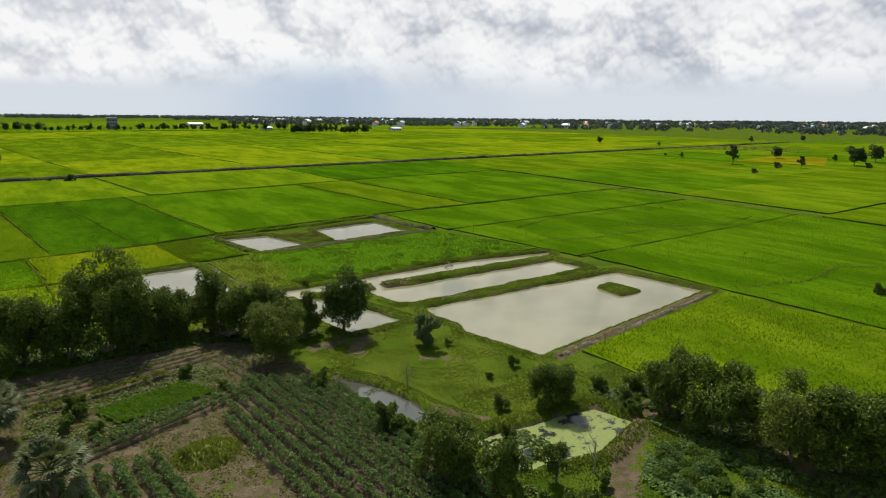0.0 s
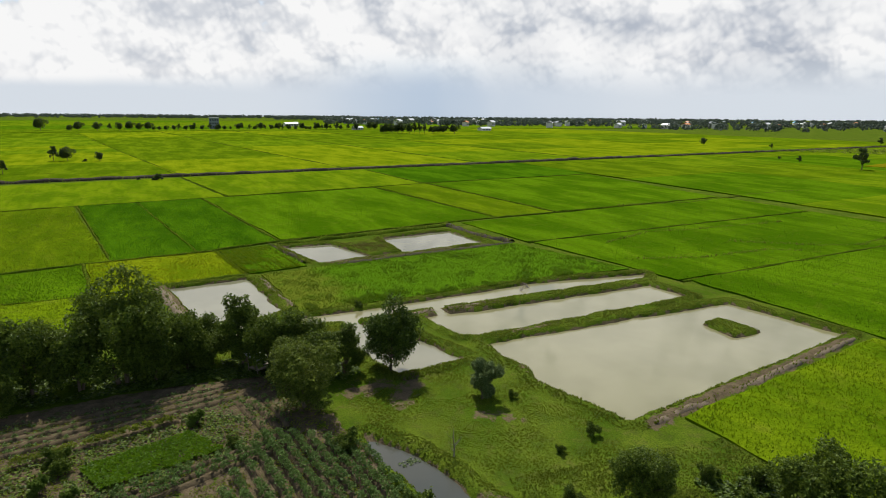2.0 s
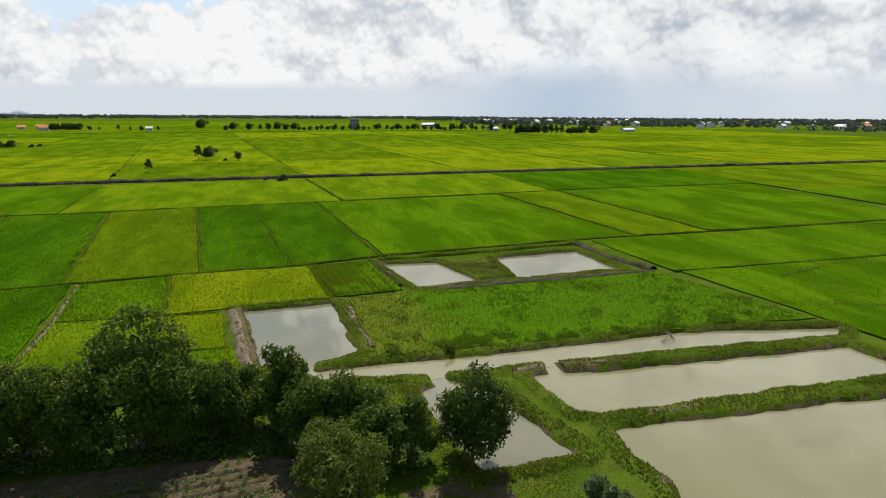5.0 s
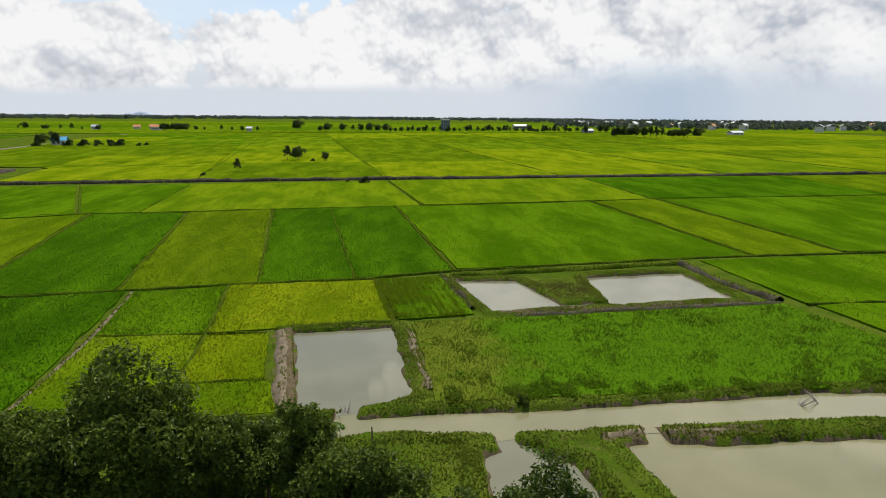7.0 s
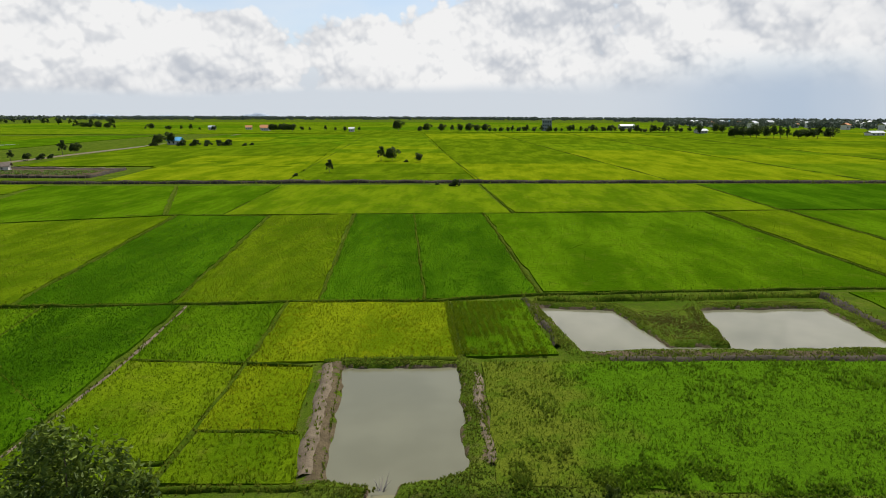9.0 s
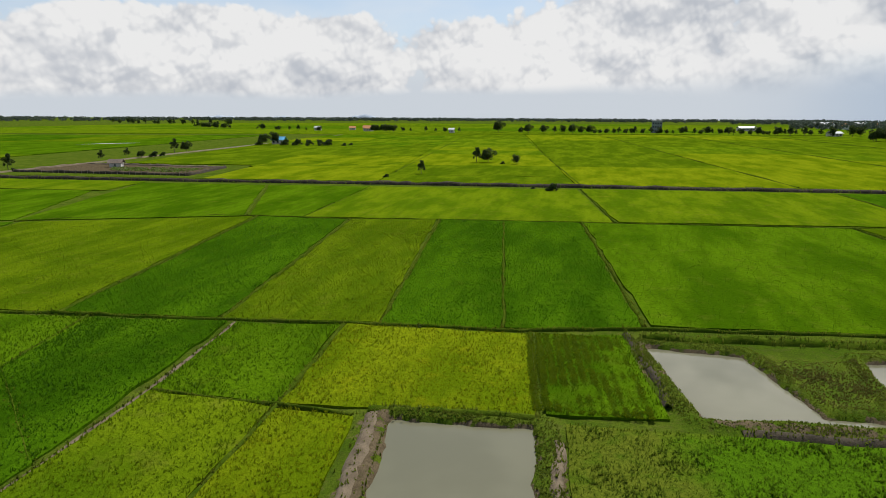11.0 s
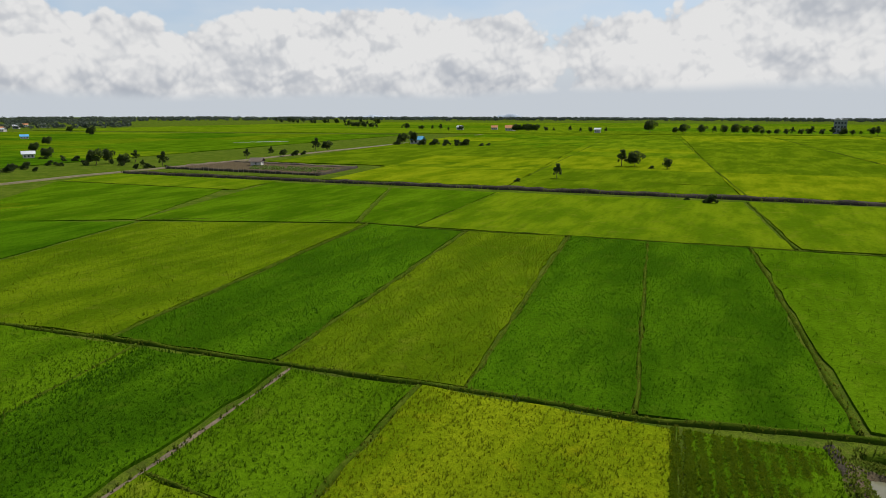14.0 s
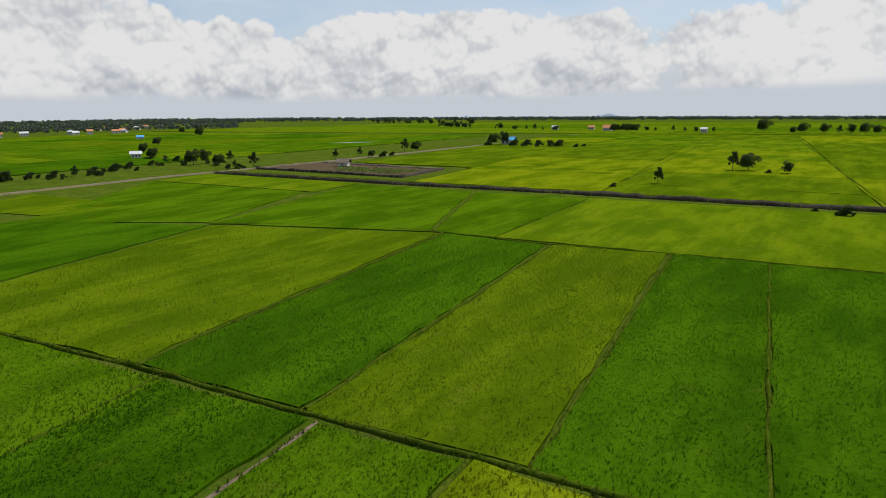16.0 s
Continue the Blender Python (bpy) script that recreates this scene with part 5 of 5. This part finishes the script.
crop_rows([((-20, 9.6 + 1.15 * k), (-2.5, 12.0 + 1.0 * k)) for k in range(4)], 1.2, 0.42, M_CASSAVA, "row of sparse young plants in brown earth", 470)
crop_rows([((-2.6 + 0.95 * k, 11.0 - 0.3 * k), (-1.5 + 0.95 * k, 4.6)) for k in range(3)], 0.9, 0.5, M_CASSAVA, "short row of young plants in brown earth", 490)
crop_rows([((-18.5, 7.6), (-7.5, 9.6))], 0.4, 0.7, M_TUFT, "long grassy hedge row along the bed", 495)


def leaf_bed():
    rng = np.random.default_rng(77)
    quad = [(-14.4, 5.4), (-6.8, 7.2), (-4.9, 3.4), (-13.0, 1.8)]
    x, y = scatter_in(quad, 120, rng)
    c = np.stack([x, y, 0.22 + 0.12 * vnoise(x, y, 1.0, 5)], 1)
    v, f = leaves(c, np.tile([0, 0, 1.0], (len(c), 1)), np.full(len(c), 0.26), rng, 0.6, 0.7)
    tagged(new("vegetable_bed", mesh_np("vegetable_bed", v, f, M_BED)), "bright green low vegetable bed", "vegetable bed", kind="stuff")


leaf_bed()


def grass_mound():
    n, m = 28, 7
    v = [(-8.4, -6.4, 0.75)]
    for k in range(1, m):
        q = k / (m - 1)
        for a in np.linspace(0, 2 * np.pi, n, endpoint=False):
            r = q * (1 + 0.12 * math.sin(a * 2 + 1) + 0.06 * math.sin(a * 5))
            v.append((-8.4 + 2.6 * r * math.cos(a), -6.4 + 2.2 * r * math.sin(a), 0.75 * math.cos(q * math.pi / 2) ** 1.2 - 0.1))
    f = []
    for k in range(m - 2):
        for i in range(n):
            j = (i + 1) % n
            f.append((1 + k * n + i, 1 + (k + 1) * n + i, 1 + (k + 1) * n + j, 1 + k * n + j))
    for i in range(0, n, 2):
        f.append((0, 1 + i, 1 + (i + 1) % n, 1 + (i + 2) % n))
    ob = tagged(new("grass_mound", mesh_np("grass_mound", v, f, M_WEEDTURF, True)), "low rounded grassy mound amid the crops", "mound")
    rng = np.random.default_rng(5)
    a, q = rng.uniform(0, 2 * np.pi, 1500), np.sqrt(rng.uniform(0, 1, 1500))
    x, y = -8.4 + 2.6 * q * np.cos(a), -6.4 + 2.2 * q * np.sin(a)
    p = part("grass", blades("grass", x, y, 0.72 * np.cos(q * np.pi / 2) - 0.08, 0.2, 0.08, M_WEED, rng, 2, 0.8), ob)
    p["kind"] = "stuff"


M_WEEDTURF = plain_material("dry_turf", (0.095, 0.125, 0.018), (0.15, 0.165, 0.035), 0.7, 0.9, 0.8, 0.1)
grass_mound()


def fan_palm(x, y, h, seed, label):
    """A fan palm: ringed trunk, stiff fans of narrow blades all round."""
    rng = np.random.default_rng(seed)
    root = new("fan_palm")
    root.matrix_basis = Matrix.Translation((x, y, 0))
    tagged(root, label, "palm")
    v, f = tube([(0, 0, -0.2), (0.08, 0.05, h * 0.5), (0, 0, h)], [0.3, 0.24, 0.2], 9)
    part("trunk", mesh_np("trunk", v, f, M_BARK, True), root)
    for k in range(44):
        a, e = k * 2.4, rng.uniform(-0.85, 1.3)
        d = np.array([math.cos(a) * math.cos(e), math.sin(a) * math.cos(e), math.sin(e)])
        side = np.array([-math.sin(a), math.cos(a), 0])
        top = np.cross(side, d) * -1
        L = rng.uniform(1.0, 1.6)
        hub = np.array([0, 0, h]) + d * L
        vv, ff = tube([(0, 0, h), tuple(hub)], [0.035, 0.02], 4)
        vv = [tuple(p) for p in vv]
        for b in np.linspace(-1.25, 1.25, 15):
            r = rng.uniform(1.0, 1.35)
            t = d * math.cos(b) + side * math.sin(b)
            w = (side * math.cos(b) - d * math.sin(b)) * 0.075
            mid = hub + t * r * 0.55
            tip = hub + t * r - np.array([0, 0, 0.22 * r])
            i = len(vv)
            vv += [tuple(hub), tuple(mid - w), tuple(tip), tuple(mid + w)]
            ff.append((i, i + 1, i + 2, i + 3))
        part("frond", mesh_np("frond", vv, ff, M_PALM), root)


fan_palm(-18.2, -7.0, 2.5, 1, "bushy fan palm with grey-green fans beside the crops")
fan_palm(-21.2, 4.2, 2.8, 2, "fan palm with hanging fans at the garden edge")


def bare_tree(x, y, h, seed, label):
    rng = np.random.default_rng(seed)
    root = new("bare_tree")
    root.matrix_basis = Matrix.Translation((x, y, 0))
    tagged(root, label, "dead tree")
    v, f = tube([(0, 0, -0.2), (0.1, 0, h * 0.5), (0, 0.1, h)], [0.07, 0.05, 0.015], 6)
    part("trunk", mesh_np("trunk", v, f, M_DEAD, True), root)
    for k in range(9):
        z0, a, l = h * rng.uniform(0.35, 0.9), rng.uniform(0, 6.28), h * rng.uniform(0.2, 0.4)
        v, f = tube([(0.05, 0.03, z0), (math.cos(a) * l * 0.5, math.sin(a) * l * 0.5, z0 + l * 0.5), (math.cos(a) * l * 0.8, math.sin(a) * l * 0.8, z0 + l)], [0.03, 0.02, 0.008], 4)
        part("branch", mesh_np("branch", v, f, M_DEAD, True), root)


bare_tree(13.2, -24.4, 2.6, 3, "leafless grey sapling beside the duckweed pond")
bare_tree(9.6, -5.4, 2.0, 4, "thin dry stick by the ditch")


def citrus_mound():
    rng = np.random.default_rng(91)
    for k in range(34):
        a, q = rng.uniform(0, 6.28), math.sqrt(rng.uniform(0, 1))
        x, y = 20.4 + 4.2 * q * math.cos(a), -29.0 + 3.6 * q * math.sin(a)
        s = rng.uniform(0.5, 0.95)
        n = 260
        d = rng.normal(0, 1, (n, 3))
        d[:, 2] = np.abs(d[:, 2])
        d /= np.linalg.norm(d, axis=1)[:, None]
        v, f = leaves(d * np.array([0.85, 0.85, 0.9]) * s * rng.uniform(0.6, 1.05, (n, 1)) + [0, 0, 0.1], d, np.full(n, 0.2), rng, 0.55)
        ob = new("shrub")
        ob.matrix_basis = Matrix.Translation((x, y, 0.0))
        tagged(ob, "low bright green shrub in a planted patch", "shrub", "planted shrubs")
        part("crown", mesh_np("crown", v, f, M_CITRUS if k % 3 else M_CASSAVA), ob)
        v, f = tube([(0, 0, -0.1), (0, 0, s * 0.6)], [0.05, 0.03], 5)
        part("stem", mesh_np("stem", v, f, M_BARK, True), ob)


citrus_mound()


def leaf_patch(name, poly, density, size, mat, z, label, category, seed):
    """Low leaves lying over a patch, in one mesh."""
    rng = np.random.default_rng(seed)
    x, y = scatter_in(poly, density, rng)
    keep = vnoise(x, y, 1.6, seed) > 0.3
    x, y = x[keep], y[keep]
    c = np.stack([x, y, np.full(len(x), z) + rng.uniform(0, 0.08, len(x))], 1)
    v, f = leaves(c, np.tile([0, 0, 1.0], (len(c), 1)), np.full(len(c), size), rng, 0.8, 1.6)
    tagged(new(name, mesh_np(name, v, f, mat)), label, category, kind="stuff")


leaf_patch("floating_weed", [(13.8, 24.9), (15.2, 24.6), (17.0, 22.6), (16.2, 22.2), (14.6, 23.8)], 60, 0.2, M_BED, -0.13, "bright floating water weed in the little pond", "water weed", 1)
leaf_patch("floating_weed", [(-1.6, 29.8), (0.4, 30.2), (1.1, 29.0), (-0.6, 28.2)], 60, 0.2, M_BED, -0.12, "bright floating water weed in the channel", "water weed", 2)
leaf_patch("floating_weed", [(5.2, 0.4), (6.6, -1.8), (7.6, -4.2), (6.2, -4.4), (5.0, -1.0)], 70, 0.16, M_LEAF_SILVER, -0.12, "pale floating weed in the dark ditch", "water weed", 3)
leaf_patch("lily_pads", [(9.2, -16.4), (13.5, -16.8), (14.0, -19.5), (11.5, -21.0), (9.0, -20.6)], 40, 0.26, M_LEAF_DARK, -0.11, "dark lily pads over the duckweed pond", "water lily", 4)
leaf_patch("garden_weeds", GARDEN, 26, 0.15, M_WEED, 0.06, "low dull weeds over the garden earth", "weeds", 5)
leaf_patch("garden_weeds", [(-19, 8.4), (-5.5, 10.6), (-2.5, 8), (-3, 2.6), (-8, 0.5), (-16.5, 0.6), (-19.5, 4)], 26, 0.26, M_LEAF, 0.10, "dark leafy growth round the vegetable bed", "weeds", 6)
leaf_patch("garden_weeds", [(-24, 15), (-8, 15.5), (2, 14), (3, 8), (-1, 6), (-6, 10), (-20, 9)], 12, 0.2, M_CASSAVA, 0.08, "sparse seedlings and weeds in brown earth", "weeds", 7)
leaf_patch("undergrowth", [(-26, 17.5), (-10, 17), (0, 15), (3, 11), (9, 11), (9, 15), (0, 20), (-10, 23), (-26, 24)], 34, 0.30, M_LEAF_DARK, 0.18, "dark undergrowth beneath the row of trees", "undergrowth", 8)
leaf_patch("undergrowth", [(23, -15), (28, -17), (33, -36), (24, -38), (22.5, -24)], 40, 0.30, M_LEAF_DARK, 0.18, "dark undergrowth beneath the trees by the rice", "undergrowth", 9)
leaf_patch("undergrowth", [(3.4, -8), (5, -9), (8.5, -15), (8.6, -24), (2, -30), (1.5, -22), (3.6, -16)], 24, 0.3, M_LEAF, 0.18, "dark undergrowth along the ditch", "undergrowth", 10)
leaf_patch("planted_cover", [(15, -27), (19, -24.6), (24, -25.5), (25.5, -31), (22, -36), (15, -34)], 50, 0.26, M_CASSAVA, 0.16, "leafy green cover over a planted patch", "crop", 11)


def weed_line(pts, seed):
    bund("weed_line", pts, 0.9, 0.22, M_BUND, "uneven line of dark weeds through the rice", 9, 0.45, "weeds", 1.0, seed)


weed_line([(66, 34), (76, 30), (92, 29), (99, 24)], 80)
weed_line([(92, 37), (104, 27), (112, 24), (126, 26)], 81)
weed_line([(70, 46), (84, 50), (96, 48), (120, 46)], 82)
weed_line([(104, 80), (124, 75), (150, 79), (174, 78)], 83)
weed_line([(66, -5), (78, -9), (92, -8), (100, -14)], 84)


def post(x, y, h, braces, label):
    root = new("wooden_post")
    root.matrix_basis = Matrix.Translation((x, y, 0))
    tagged(root, label, "post")
    v, f = tube([(0, 0, -0.3), (0.02, 0, h * 0.5), (0.01, 0.02, h)], [0.07, 0.06, 0.05], 7)
    part("pole", mesh_np("pole", v, f, M_WOOD, True), root)
    for k in range(braces):
        a = k * 2.1 + 0.4
        v, f = tube([(math.cos(a) * 0.5, math.sin(a) * 0.5, -0.05), (0, 0, h * 0.75)], [0.03, 0.025], 5)
        part("brace", mesh_np("brace", v, f, M_WOOD, True), root)


post(3.1, 25.9, 1.5, 0, "weathered wooden post in the rough grass")
post(3.9, 20.9, 1.7, 3, "wooden post propped by thin braces")


def snag(x, y, turn, label):
    root = new("sunken_branch")
    root.matrix_basis = Matrix.Translation((x, y, -0.2)) @ Matrix.Rotation(radians(turn), 4, "Z")
    tagged(root, label, "branch")
    rng = np.random.default_rng(int(turn) + 3)
    for k in range(6):
        a, l = rng.uniform(-0.9, 0.9), rng.uniform(0.8, 1.7)
        v, f = tube([(0, 0, -0.2), (math.cos(a) * l * 0.6, math.sin(a) * l * 0.6, 0.35), (math.cos(a) * l, math.sin(a) * l, rng.uniform(0.2, 0.9))], [0.04, 0.03, 0.01], 5)
        part("twig", mesh_np("twig", v, f, M_DEAD, True), root)


snag(38.2, 28.6, 20, "dead branch sticking out of the channel water")
snag(40.6, 28.9, 150, "dead branch sticking out of the channel water")
snag(1.0, 31.2, 80, "broken sticks across the water inlet")


def shelter(x, y):
    root = new("field_shelter")
    root.matrix_basis = Matrix.Translation((x, y, 0)) @ Matrix.Rotation(radians(25), 4, "Z")
    tagged(root, "small open shelter with a pale tin roof under trees", "shelter")
    for sx in (-0.9, 0.9):
        for sy in (-0.7, 0.7):
            v, f = tube([(sx, sy, -0.2), (sx, sy, 1.7 + 0.2 * (sy > 0))], [0.05, 0.05], 6)
            part("post", mesh_np("post", v, f, M_WOOD, True), root)
    bm = bmesh.new()
    bmesh.ops.create_grid(bm, x_segments=24, y_segments=2, size=1.0)
    for q in bm.verts:
        q.co = Vector((q.co.x * 1.2, q.co.y * 1.0, 1.83 + 0.12 * q.co.y + 0.02 * math.sin(q.co.x * 40)))
    bmesh.ops.solidify(bm, geom=bm.faces[:], thickness=0.02)
    part("roof", bm, root, "", M_TIN)
    bm = bmesh.new()
    bmesh.ops.create_cube(bm, size=1.0, matrix=Matrix.Translation((0, 0, 0.55)) @ Matrix.Diagonal((1.8, 1.4, 0.08, 1)))
    part("platform", bm, root, "", M_WOOD)


shelter(0.5, 16.6)

# ---- walled earth plot beyond the canal ----
PLOT = [(-205, 213), (-128, 210), (-131, 240), (-203, 248)]
v = [(x, y, 0.12) for x, y in PLOT] + [(x, y, -0.4) for x, y in PLOT]
tagged(new("bare_plot", mesh_np("bare_plot", v, [(0, 1, 2, 3)] + [(k, k + 4, (k + 1) % 4 + 4, (k + 1) % 4) for k in range(4)], M_SOIL)), "bare brown earth plot ringed by a bank", "plot", kind="structure")
bund("earth_wall", [(-205, 213), (-128, 210), (-131, 240)], 1.6, 0.9, M_DARK, "dark earth wall round the bare plot", 0, category="earth wall", step=2, seed=90)
bund("earth_wall", [(-131, 240), (-203, 248), (-205, 213)], 1.6, 0.7, M_EARTH, "pale earth wall behind the bare plot", 0, category="earth wall", step=2, seed=91)
leaf_patch("plot_weeds", [(-180, 236), (-136, 234), (-135, 218), (-170, 222)], 1.6, 0.9, M_CITRUS, 0.25, "patchy weeds inside the bare plot", "weeds", 12)
for k in range(30):
    x = -204 + 76 * k / 29
    post(x, 211.6 - 3 * k / 29, 1.7, 0, "thin fence post on the earth wall")
flat_poly("water_pale_pool", [(-330, 386), (-306, 404), (-300, 410), (-318, 398)], 0.42, M_GREYWATER, "shallow pale pool in a far field", "pool", grow=2.0)

rice_plot([(278, 117), (326, 124), (340, 102), (288, 80)], "ripe", "dry straw-coloured patch among far trees", 8, 0.5, seed=900)
leaf_patch("reed_field", [(325, 195), (374, 198), (419, 174), (384, 124)], 0.25, 1.5, M_TUFT, 0.5, "scattered reedy clumps in a far field", "reeds", 13)
bund("weed_line", [(20, 52.9), (30, 53.6), (44, 53.9), (54, 54.0)], 1.3, 0.3, M_DARK, "dark trampled earth margin below the far ponds", 8, 0.3, "bank", 0.6, 92)
